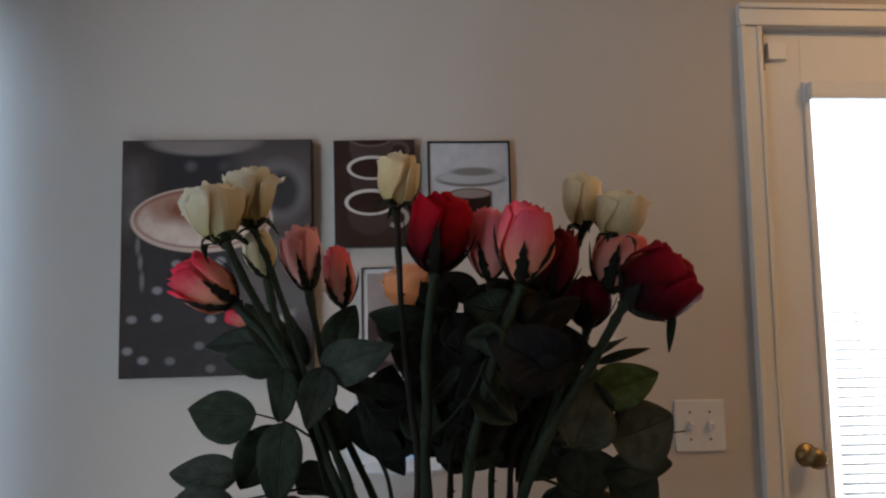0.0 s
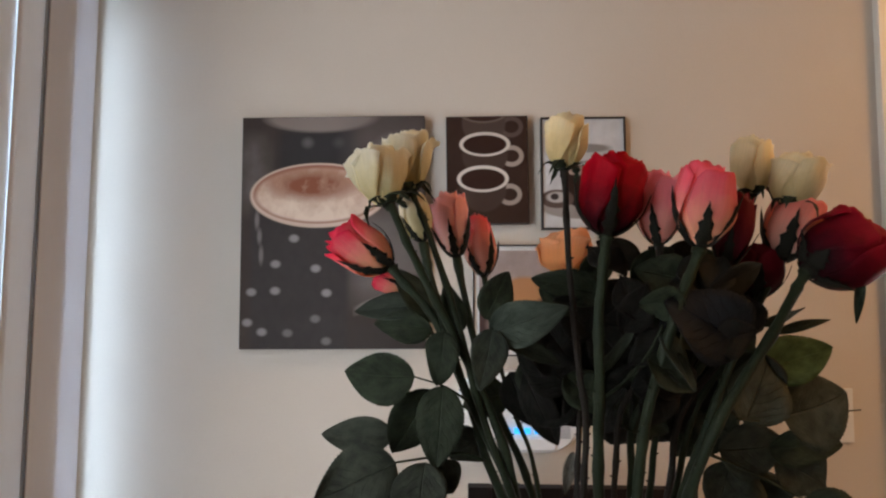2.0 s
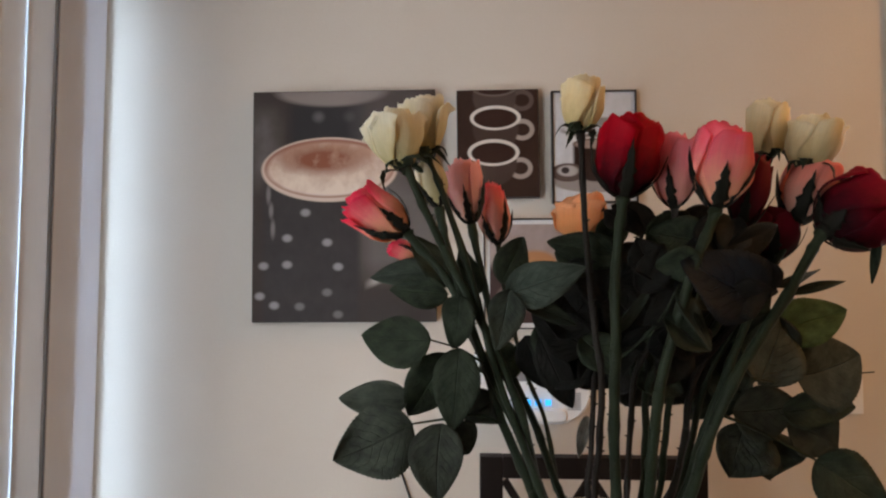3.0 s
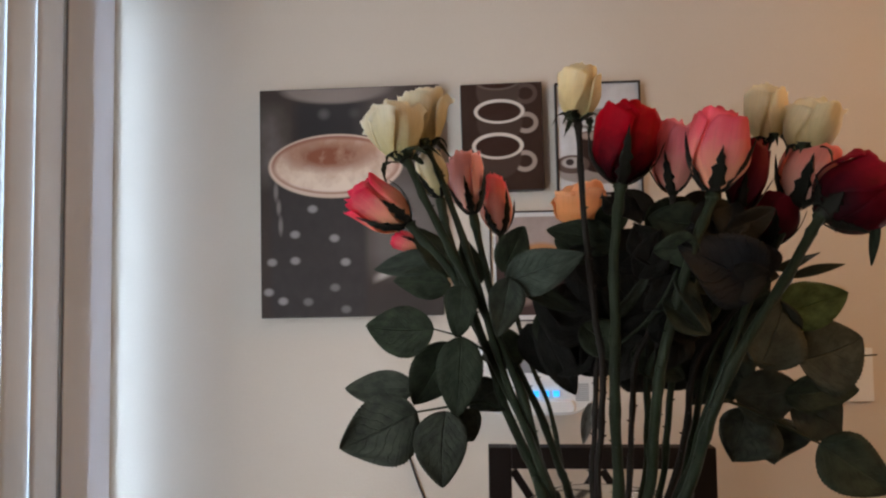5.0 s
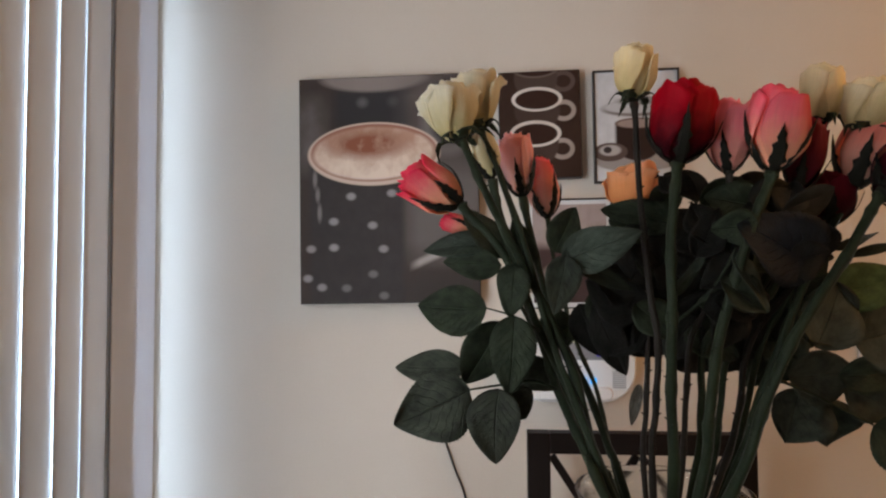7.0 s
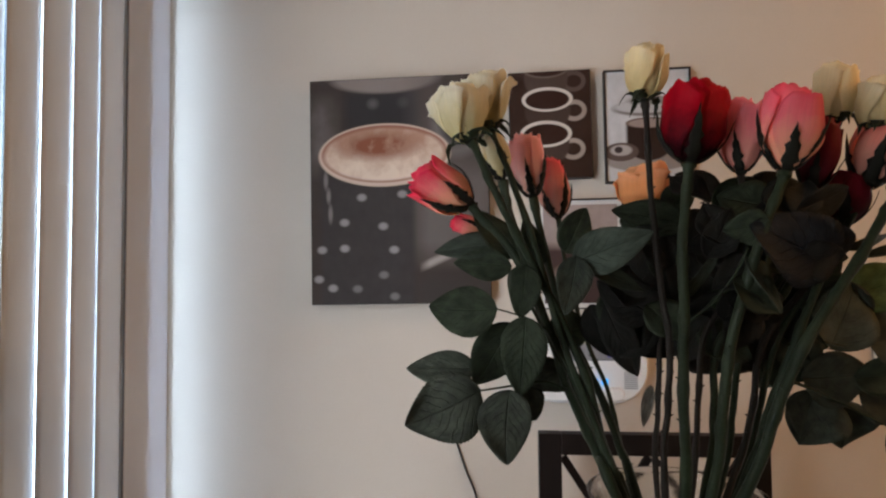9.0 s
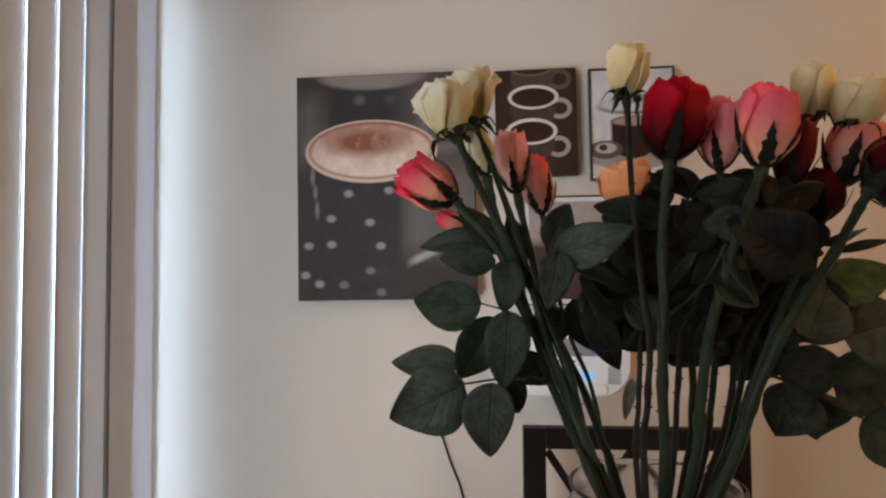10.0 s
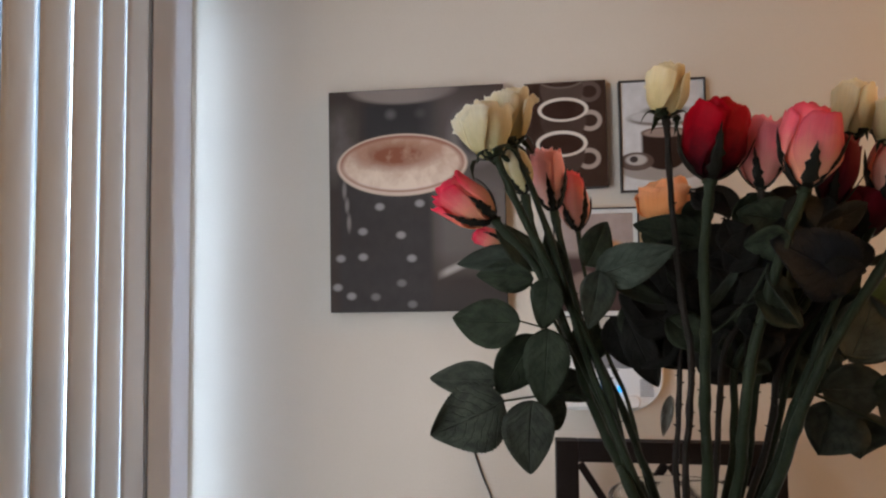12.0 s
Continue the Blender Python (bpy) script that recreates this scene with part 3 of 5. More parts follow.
def breakfast_print():
    """A brown cup on a saucer with plates behind, on white."""
    m, nt, b, s, c, uv = print_material("breakfast_print", (0.56, 0.56, 0.57))
    c = mixed(nt, ellipse(nt, s, 0.52, 0.34, 0.44, 0.075, 0.1), c, (0.20, 0.18, 0.17))
    c = mixed(nt, ellipse(nt, s, 0.52, 0.325, 0.42, 0.06, 0.1), c, (0.48, 0.48, 0.49))
    c = mixed(nt, ellipse(nt, s, 0.55, 0.27, 0.28, 0.04, 0.2), c, (0.24, 0.23, 0.22))
    c = mixed(nt, ellipse(nt, s, 0.50, 0.82, 0.52, 0.10, 0.06), c, (0.30, 0.27, 0.25))
    c = mixed(nt, slab(nt, s, 0.24, 0.78, 0.47, 0.68, 0.02), c, (0.026, 0.012, 0.009))
    c = mixed(nt, ellipse(nt, s, 0.51, 0.68, 0.26, 0.14, 0.05), c, (0.026, 0.012, 0.009))
    c = mixed(nt, ellipse(nt, s, 0.51, 0.475, 0.275, 0.05, 0.05), c, (0.17, 0.12, 0.10))
    c = mixed(nt, ellipse(nt, s, 0.51, 0.478, 0.24, 0.038, 0.06), c, (0.32, 0.25, 0.22))
    c = mixed(nt, ellipse(nt, s, 0.17, 0.735, 0.21, 0.085, 0.06), c, (0.10, 0.07, 0.06))
    c = mixed(nt, ellipse(nt, s, 0.17, 0.72, 0.13, 0.05, 0.15), c, (0.42, 0.39, 0.37))
    c = mixed(nt, ellipse(nt, s, 0.14, 0.715, 0.05, 0.03, 0.2), c, (0.04, 0.03, 0.03))
    nt.links.new(c, b.inputs["Base Color"])
    return m


def dusk_print():
    m, nt, b, s, c, uv = print_material("mauve_print", (0.34, 0.27, 0.25))
    c = mixed(nt, slab(nt, s, -0.1, 1.1, 0.42, 1.1, 0.05), c, (0.060, 0.034, 0.030))
    c = mixed(nt, ellipse(nt, s, 0.62, 0.40, 0.30, 0.13, 0.15), c, (0.42, 0.20, 0.09))
    c = mixed(nt, ellipse(nt, s, 0.35, 0.75, 0.25, 0.15, 0.15), c, (0.22, 0.16, 0.14))
    nt.links.new(c, b.inputs["Base Color"])
    return m


def front_sheet(w, h, y):
    """The printed face of a picture, facing the room."""
    bm = bmesh.new()
    layer = bm.loops.layers.uv.new("print")
    nx, nz = 6, 8
    vs = [[bm.verts.new((w * (i / nx - 0.5), y, h * (0.5 - j / nz))) for i in range(nx + 1)] for j in range(nz + 1)]
    for j in range(nz):
        for i in range(nx):
            ids = [(i, j + 1), (i + 1, j + 1), (i + 1, j), (i, j)]
            f = bm.faces.new([vs[b][a] for a, b in ids])
            for lp, (a, b) in zip(f.loops, ids):
                lp[layer].uv = (a / nx, b / nz)
    return bm


def canvas_picture(cx, cz, w, h, depth, lean, material, label):
    """A printed canvas stretched over a wooden frame, its dark edges wrapped round."""
    ob = empty("canvas_picture", (cx, BACK, cz), label, "picture")
    ob.rotation_euler = (0, radians(lean), 0)
    part("stretched_canvas", box((-w / 2, -depth, -h / 2), (w / 2, -0.001, h / 2), 0.003), BLACKFRAME, ob)
    part("print", front_sheet(w - 0.004, h - 0.004, -depth - 0.001), material, ob)
    return ob


canvas_picture(-0.3325, 1.4925, 0.404, 0.510, 0.035, -0.6, cappuccino_print(), "large dark canvas print of a spotted cappuccino cup")
canvas_picture(0.0055, 1.6305, 0.181, 0.241, 0.025, -0.9, espresso_print(), "small brown canvas print of stacked coffee cups")


def framed_picture(cx, cz, w, h, lean, frame_w, mat_w, material, label, edge):
    ob = empty("framed_picture", (cx, BACK, cz), label, "picture")
    ob.rotation_euler = (0, radians(lean), 0)
    bm = bmesh.new()
    for lo, hi in (((-w / 2, h / 2 - frame_w), (w / 2, h / 2)), ((-w / 2, -h / 2), (w / 2, -h / 2 + frame_w)), ((-w / 2, -h / 2 + frame_w), (-w / 2 + frame_w, h / 2 - frame_w)), ((w / 2 - frame_w, -h / 2 + frame_w), (w / 2, h / 2 - frame_w))):
        box_into(bm, (lo[0], -0.020, lo[1]), (hi[0], -0.001, hi[1]), 0.0008)
    part("frame", bm, edge, ob)
    if mat_w:
        part("mat_board", box((-w / 2 + frame_w, -0.014, -h / 2 + frame_w), (w / 2 - frame_w, -0.003, h / 2 - frame_w)), WHITEFRAME, ob)
    part("print", front_sheet(w - 2 * frame_w - 2 * mat_w, h - 2 * frame_w - 2 * mat_w, -0.0155), material, ob)
    return ob


framed_picture(0.2175, 1.625, 0.187, 0.250, -0.5, 0.004, 0.0, breakfast_print(), "thin black frame with a white print of a brown cup", BLACKFRAME)
framed_picture(0.068, 1.345, 0.187, 0.242, -0.4, 0.003, 0.010, dusk_print(), "thin black frame with a mauve and brown print", BLACKFRAME)

# ---- white keypad with blue display on the wall ----


def emitter(name, colour, strength):
    m, nt, b = base_material(name, 0.3)
    b.inputs["Base Color"].default_value = rgba(tuple(0.3 * x for x in colour))
    b.inputs["Emission Color"].default_value = rgba(colour)
    b.inputs["Emission Strength"].default_value = strength
    return m


CYAN = emitter("cyan_display_segment", (0.02, 0.42, 1.0), 1.6)
VIOLET = emitter("violet_display", (0.12, 0.10, 0.75), 0.35)
PALELED = emitter("pale_yellow_key_light", (0.9, 0.9, 0.6), 1.0)

panel = empty("wall_phone", (0.071, BACK, 1.110), "white rounded wall phone base with a blue lit display", "phone base")


def rounded_slab(w, h, y0, y1, r, steps=8):
    bm = bmesh.new()
    ring = []
    for cx, cz, a0 in ((w / 2 - r, h / 2 - r, 0), (-w / 2 + r, h / 2 - r, 90), (-w / 2 + r, -h / 2 + r, 180), (w / 2 - r, -h / 2 + r, 270)):
        for k in range(steps + 1):
            a = radians(a0 + 90 * k / steps)
            ring.append((cx + r * math.cos(a), cz + r * math.sin(a)))
    back = [bm.verts.new((x, y1, z)) for x, z in ring]
    mid = [bm.verts.new((x, y0 + 0.006, z)) for x, z in ring]
    front = [bm.verts.new((x * (1 - 0.008 / w), y0, z * (1 - 0.008 / h))) for x, z in ring]
    n = len(ring)
    for p, q in ((back, mid), (mid, front)):
        for i in range(n):
            j = (i + 1) % n
            bm.faces.new((p[i], p[j], q[j], q[i]))
    bm.faces.new(front)
    bm.faces.new(back[::-1])
    bmesh.ops.recalc_face_normals(bm, faces=bm.faces)
    return bm


part("housing", rounded_slab(0.262, 0.172, -0.040, -0.0005, 0.072, 14), PLASTIC, panel)
part("lower_lip", rounded_slab(0.176, 0.030, -0.048, -0.0410, 0.012), PLASTIC, panel, "", False, pose(-0.008, 0, -0.066))
part("display_window", rounded_slab(0.112, 0.046, -0.0425, -0.0405, 0.006), GREYPLASTIC, panel, "dark display window", False, pose(0.008, 0, 0.028))
for x, z in ((-0.042, 0.036), (0.054, 0.022)):
    part("screen", rounded_slab(0.016, 0.018, -0.0445, -0.0428, 0.002), VIOLET, panel, "violet lit screen", False, pose(x, 0, z))
for i in range(4):
    part("digit", rounded_slab(0.013, 0.012, -0.0515, -0.0488, 0.001), CYAN, panel, "glowing cyan digit block", False, pose(-0.026 + 0.0215 * i, 0, -0.038))
for x, z in ((-0.034, 0.044), (-0.002, 0.046)):
    part("key_light", rounded_slab(0.010, 0.006, -0.0455, -0.0428, 0.001), PALELED, panel, "small pale lit key", False, pose(x, 0, z))
for i in range(9):
    part("grille_slit", box((-0.014, -0.0414, -0.0009), (0.014, -0.0402, 0.0009)), GREYPLASTIC, panel, "", False, pose(0.094, 0, -0.053 + 0.0042 * i))
cord = tagged(part("cable", tube([(-0.250, 1.745, 1.05), (-0.236, 1.745, 1.0), (-0.213, 1.745, 0.936), (-0.190, 1.745, 0.868), (-0.168, 1.745, 0.809), (-0.150, 1.745, 0.70), (-0.14, 1.745, 0.45), (-0.13, 1.745, 0.30)], 0.0024, 8), BLACKCORD, None, "", True), "thin black cable hanging down the wall", "cable")

# ---- chair with crossed back, and the table ----


def chair(place):
    c = empty("dining_chair", place, "espresso-stained wooden dining chair with a crossed back", "chair")
    w, h = 0.431, 0.992
    for s in (-1, 1):
        part("back_post", box((-0.022, -0.016, 0.0), (0.022, 0.016, h), 0.003, pose(s * (w / 2 - 0.022), 0, 0)), ESPRESSO, c)
    part("top_rail", box((-w / 2 + 0.044, -0.014, h - 0.041), (w / 2 - 0.044, 0.014, h), 0.003), ESPRESSO, c)
    part("lower_rail", box((-w / 2 + 0.044, -0.012, 0.645), (w / 2 - 0.044, 0.012, 0.685), 0.003), ESPRESSO, c)
    half = (w / 2 - 0.044)
    z0, z1 = 0.685, h - 0.041
    for i, (xa, xb) in enumerate(((-half, 0.0), (0.0, half))):
        for flip in (False, True):
            a, b = (Vector((xa, 0, z1)), Vector((xb, 0, z0)))
            if flip:
                a, b = (Vector((xb, 0, z1)), Vector((xa, 0, z0)))
            d = b - a
            turn = math.degrees(math.atan2(d.x, -d.z))
            off = 0.006 if flip else -0.006
            bm = box((-0.0075, -0.005, -d.length / 2 + 0.006), (0.0075, 0.005, d.length / 2 - 0.006), 0.001)
            m = pose((a.x + b.x) / 2, off, (a.z + b.z) / 2, 0, -turn, 0)
            part("cross_bar", bm, ESPRESSO, c, "", False, m)
    part("seat", box((-0.22, -0.40, 0.43), (0.22, -0.017, 0.47), 0.008), ESPRESSO, c)
    for s in (-1, 1):
        part("front_leg", box((s * 0.198 - 0.02, -0.39, 0.0), (s * 0.198 + 0.02, -0.35, 0.43), 0.003), ESPRESSO, c)
        part("side_rail", box((s * 0.19 - 0.012, -0.35, 0.37), (s * 0.19 + 0.012, -0.017, 0.43), 0.002), ESPRESSO, c)
    return c


chair((0.1775, 1.591, 0.0))

TABLE_Z = 0.755
table = empty("dining_table", (0.25, 0.82, 0.0), "dark espresso-stained dining table under the vase", "table")
part("tabletop", box((-0.75, -0.42, TABLE_Z - 0.035), (0.75, 0.42, TABLE_Z), 0.004), ESPRESSO, table)
for sx in (-1, 1):
    part("apron", box((sx * 0.65 - 0.012, -0.32, 0.63), (sx * 0.65 + 0.012, 0.32, 0.719), 0.002), ESPRESSO, table)
    for sy in (-1, 1):
        part("leg", box((sx * 0.68 - 0.035, sy * 0.36 - 0.035, 0.0), (sx * 0.68 + 0.035, sy * 0.36 + 0.035, 0.719), 0.004), ESPRESSO, table)

# ---- vase ----
VX, VY = 0.100, 1.110
vase = empty("glass_vase", (VX, VY, TABLE_Z + 0.001), "clear round glass vase half filled with water", "vase")
outer = [(0.0, 0.0), (0.060, 0.0), (0.068, 0.004), (0.098, 0.038), (0.120, 0.094), (0.128, 0.148), (0.126, 0.196), (0.117, 0.230), (0.105, 0.254), (0.099, 0.266), (0.100, 0.276), (0.1035, 0.2815), (0.1035, 0.2835)]
inner = [(0.1015, 0.2835), (0.0975, 0.276), (0.0965, 0.266), (0.1022, 0.253), (0.1142, 0.228), (0.1230, 0.195), (0.1250, 0.148), (0.1170, 0.095), (0.0950, 0.041), (0.064, 0.010), (0.0, 0.008)]
part("glass_body", lathe(outer + inner, 64), VASEGLASS, vase, "", True)
wat = [(0.0, 0.0085), (0.0635, 0.0105), (0.0945, 0.0415), (0.1165, 0.0952), (0.1245, 0.148), (0.1235, 0.180), (0.0, 0.180)]
part("water", lathe(wat, 48), WATER, vase, "clear water", True)

# ---- roses ----


def frame_of(axis, hint=(0, -1, 0.15)):
    """Axes with z along axis and -y towards the hint."""
    z = axis.normalized()
    h = Vector(hint)
    y = -(h - h.dot(z) * z).normalized()
    x = y.cross(z)
    return Matrix((x, y, z)).transposed()


def bloom_profile(v, belly, neck):
    """The radius of a bloom, as a share of its widest, at the height v: widest at belly, neck at the rim."""
    p = 0.27 + 0.73 * math.sin(min(1.0, v / belly) * math.pi / 2) ** 0.78
    if v > belly:
        p *= 1 + (neck - 1) * ((v - belly) / (1 - belly)) ** 1.35
    return p


def petal_mesh(R, H, turn, spread, scale, opening, seed, height, belly, neck, flare):
    """One cupped petal of a bloom with radius R and height H; opening 0 is a bud, 1 a blown rose."""
    r = random.Random(seed)
    lean, tipx, ph = r.uniform(-0.06, 0.07), r.uniform(-0.5, 0.5), r.uniform(0, 6.28)
    wav = r.uniform(0.015, 0.035) * (1 + 1.8 * opening)
    curl = (0.10 + 0.34 * opening) * scale ** 1.5 * r.uniform(0.4, 1.4)
    point, dip = r.uniform(0.01, 0.07), r.uniform(0.0, 0.08)
    twist = r.uniform(0.25, 0.60)
    fold, crease, cx = r.uniform(-0.5, 0.5), r.uniform(0.0, 0.05), r.uniform(-0.5, 0.5)

    def fn(u, v):
        s = 2 * u - 1
        a = turn + twist * v + s * spread * (0.50 + 0.50 * math.sin(min(1.0, v * 1.4) * math.pi / 2))
        rr = R * scale * bloom_profile(v, belly, neck) * (1 + 0.06 * s + lean * v + flare * v ** 2.2)
        top = height * (1 - 0.15 * abs(s) ** 4.0 + point * math.exp(-((s - tipx) / 0.26) ** 2) - dip * math.exp(-((s + tipx) / 0.22) ** 2))
        top += height * ((0.010 + 0.036 * opening) * math.sin(8 * s + ph) + (0.007 + 0.020 * opening) * math.sin(19 * s + 3 * ph))
        edge = max(0.0, v - 0.74) / 0.26
        rr += R * curl * edge ** 2 * (0.45 + 0.55 * math.cos(2.6 * s + ph))
        rr -= R * crease * math.exp(-((s - cx - 0.2 * v) / 0.10) ** 2) * v
        z = H * v * top - H * 0.18 * curl * edge ** 3
        rr *= 1 + wav * math.sin(5 * s + ph) * v + wav * 0.5 * math.sin(13 * s + 2 * ph) * v * v + 0.05 * fold * math.sin(3 * v + s * 2)
        return (rr * math.cos(a), rr * math.sin(a), z)
    return sheet(fn, 18, 14, 0.0007)


def sepal_bm(R, H, share, turn, droop, seed, belly, neck):
    """A narrow, ragged sepal: pressed to the bloom, or bent back where droop is above 0."""
    r = random.Random(seed)
    bend, w, peel = r.uniform(0.5, 1.2), r.uniform(0.8, 1.2), r.uniform(0.0, 1.3)
    length = H * share

    def fn(u, v):
        s = 2 * u - 1
        wide = 0.25 * R * w * (1 - v) ** 0.8 * (0.75 + 1.9 * v * (1 - v))
        sway = 0.0
        if droop > 0:
            rad = R * (0.28 + 1.30 * v ** 0.8 * droop)
            z = length * (0.22 * math.sin(v * math.pi) - 0.45 * droop * v * v * bend)
            sway = 0.35 * v * v * math.sin(seed)
        else:
            rad = R * (bloom_profile(v * share, belly, neck) * 1.11 + peel * max(0.0, v - 0.6) ** 2)
            z = length * v
        jag = 1 + (0.24 * math.sin(v * 23 + seed) + 0.18 * math.sin(v * 41 + 2 * seed + s)) * (abs(s) > 0.9)
        a = turn + sway + s * wide * jag / max(rad, 0.2 * R)
        return (rad * math.cos(a), rad * math.sin(a), z - 0.02 * R)
    return sheet(fn, 4, 12, 0.0009)


def leaf_bm(L, W, cup, arch, seed):
    """An ovate leaflet with a pointed tip and a saw-toothed rim, lying along +y."""
    r = random.Random(seed)
    tw, wav, ph = r.uniform(-0.25, 0.25), r.uniform(0.02, 0.07), r.uniform(0, 6.28)
    nv = 44
    lop = r.uniform(-0.07, 0.07)

    def fn(u, v):
        s = 2 * u - 1
        shape = (math.sin(math.pi * v ** 0.80) ** 0.72) * (1 - 0.25 * v) + 0.015
        row = int(round(v * nv))
        tooth = 1 + ((0.022 if row % 2 else -0.012) + 0.018 * noise.noise(Vector((row * 0.6, seed * 1.3, s)))) * (abs(s) > 0.95) * (0.05 < v < 0.97)
        x = s * W * 0.56 * shape * tooth * (1 + lop * s) + 0.5 * lop * W * math.sin(3.1 * v)
        z = cup * abs(x) - arch * L * v * v + 1.4 * wav * W * math.sin(7 * v + ph + 1.5 * s) * abs(s) + 0.02 * W * noise.noise(Vector((2.2 * s, 4 * v, seed))) + tw * x * v
        return (x, L * v, z)
    return sheet(fn, 8, nv, 0.0007)


leaf_count = [0]


def leaf(parent, base, tip, width, tilt=0.0, material=None, cup=0.22, arch=0.10):
    """A leaflet from base to tip, turned by tilt degrees about its midrib."""
    leaf_count[0] += 1
    b, t = Vector(base), Vector(tip)
    axis = (t - b)
    y = axis.normalized()
    h = Vector((0, -1, 0.1))
    z = (h - h.dot(y) * y).normalized()
    x = y.cross(z)
    rot = Matrix((x, y, z)).transposed().to_4x4()
    m = Matrix.Translation(b - parent.location) @ rot @ pose(0, 0, 0, 0, tilt, 0)
    return part("leaf", leaf_bm(axis.length, width, cup, arch, leaf_count[0] * 7 + 3), material or LEAF, parent, "", True, m)


def stalk(parent, points, r0=0.0013, material=None):
    """A thin leaf stalk."""
    o = parent.location
    return part("leaf_stalk", tube([Vector(p) - o for p in points], lambda t: r0 * (1.25 - 0.5 * t), 7, 5), material or STEM, parent, "", True)


def rose(label, base, tip, width, opening, material, stem, stem_r=0.0034, stem_mat=None, petals=13, droop=0.0, seed=1, sepals=5, thorns=13, reach=1.0, belly=0.55, neck=0.85):
    """A cut rose: bloom of separate petals, sepals under it and a thorny stem down into the vase. base and tip: ends of the bloom."""
    b, t = Vector(base), Vector(tip)
    axis = t - b
    H, R = axis.length, width / 2
    ob = empty("rose", b, label, "rose", "roses in the vase")
    rot = frame_of(axis).to_4x4()
    bloom = part("bloom", lathe([(0.0, -0.006), (R * 0.20, -0.004), (R * 0.27, 0.003), (R * 0.25, 0.010), (0.0, 0.012)], 14), SEPAL, ob, "green rose hip under the petals", True, rot)
    r = random.Random(seed)
    a = r.uniform(0, 6.28)
    for i in range(petals):
        f = i / max(1, petals - 1)
        scale = 0.18 + 0.82 * f ** 0.70
        spread = 1.50 - 0.34 * f + 0.05 * opening
        hh = 0.955 + 0.035 * math.sin(2.4 * i) - 0.07 * f - 0.06 * opening * f
        outer = i >= petals - 3
        flare = r.uniform(0.0, 0.07 + 0.12 * opening) if outer else 0.0
        hh *= r.uniform(0.94, 1.05) if outer else 1.0
        part("petal", petal_mesh(R, H, a, spread, scale, opening * f, seed * 50 + i, hh, belly, neck, flare), material, bloom, "", True)
        a += 2.399 if i < petals - 5 else 2 * math.pi / 5 * 2 + r.uniform(-0.12, 0.12)
    a = r.uniform(0, 6.28)
    for i in range(sepals):
        d = droop * r.uniform(0.6, 1.2) if droop else 0.0
        part("sepal", sepal_bm(R, H, reach * r.uniform(0.42, 0.72), a + i * 2 * math.pi / 5 + r.uniform(-0.25, 0.25), d, seed * 9 + i, belly, neck), STEM if droop else SEPAL, bloom, "", True)
    pts = [Vector((0, 0, 0)) - axis.normalized() * 0.003] + [Vector(p) - b for p in stem]
    bm = bmesh.new()
    line = spline(pts, 10)
    for k, p in enumerate(line):
        f = min(1.0, k / 12)
        p += f * 0.0007 * Vector((math.sin(0.22 * k + seed) + 0.35 * math.sin(0.9 * k + 2 * seed), math.cos(0.3 * k + 3 * seed), 0))
    tube_into(bm, line, lambda q: 1.12 * stem_r * (1.35 - 0.45 * min(1, q * 7) + 0.25 * q + 0.24 * math.exp(-(((q * 6 + 0.37 * seed) % 1.0 - 0.5) ** 2) * 90)), 10, 0.12)
    for k in range(thorns):
        q = line[int(len(line) * (0.25 + 0.6 * (k + r.random()) / max(1, thorns)))]
        g = r.uniform(0, 6.28)
        out = Vector((math.cos(g), math.sin(g) * 0.6, 0.25))
        root = bmesh.ops.create_cone(bm, segments=5, radius1=0.0024, radius2=0.0003, depth=0.0055)["verts"]
        bmesh.ops.transform(bm, matrix=Matrix.Translation((q + out.normalized() * (stem_r + 0.001))) @ out.to_track_quat("Z", "Y").to_matrix().to_4x4(), verts=root)
    bmesh.ops.recalc_face_normals(bm, faces=bm.faces)
    part("stem", bm, stem_mat or STEM, ob, "", True)
    return ob


rose_1 = rose("open ivory rose with ruffled petals leaning outwards", (-0.137, 1.06, 1.458), (-0.159, 1.06, 1.523), 0.068, 0.6, WHITE, [(-0.131, 1.06, 1.449), (-0.116, 1.07, 1.411), (-0.091, 1.085, 1.362), (-0.055, 1.1, 1.293), (-0.025, 1.105, 1.228), (0.001, 1.105, 1.163), (0.035, 1.12, 1.035), (0.14, 1.11, 0.785)], droop=0.8, seed=3, petals=20, stem_r=0.0044, belly=0.84, neck=0.98)
rose_2 = rose("hot pink and peach rosebud leaning outwards", (-0.142, 1.125, 1.39), (-0.213, 1.125, 1.434), 0.0602, 0.03, HOTPINK, [(-0.13, 1.125, 1.375), (-0.085, 1.125, 1.321), (-0.041, 1.125, 1.219), (-0.023, 1.125, 1.157), (0.01, 1.125, 1.081), (0.026, 1.09, 1.045), (0.141, 1.122, 0.785)], seed=4, petals=9, stem_r=0.0048, belly=0.48, neck=1.0)
rose_3 = rose("small cream rosebud among the leaves", (-0.101, 1.115, 1.421), (-0.121, 1.115, 1.478), 0.0387, 0.15, WHITE, [(-0.09, 1.115, 1.369), (-0.053, 1.115, 1.252), (-0.007, 1.115, 1.154), (0.028, 1.115, 1.064), (0.045, 1.12, 1.029), (0.13, 1.104, 0.785)], stem_r=0.0044, seed=5, petals=9, belly=0.6, neck=0.8)
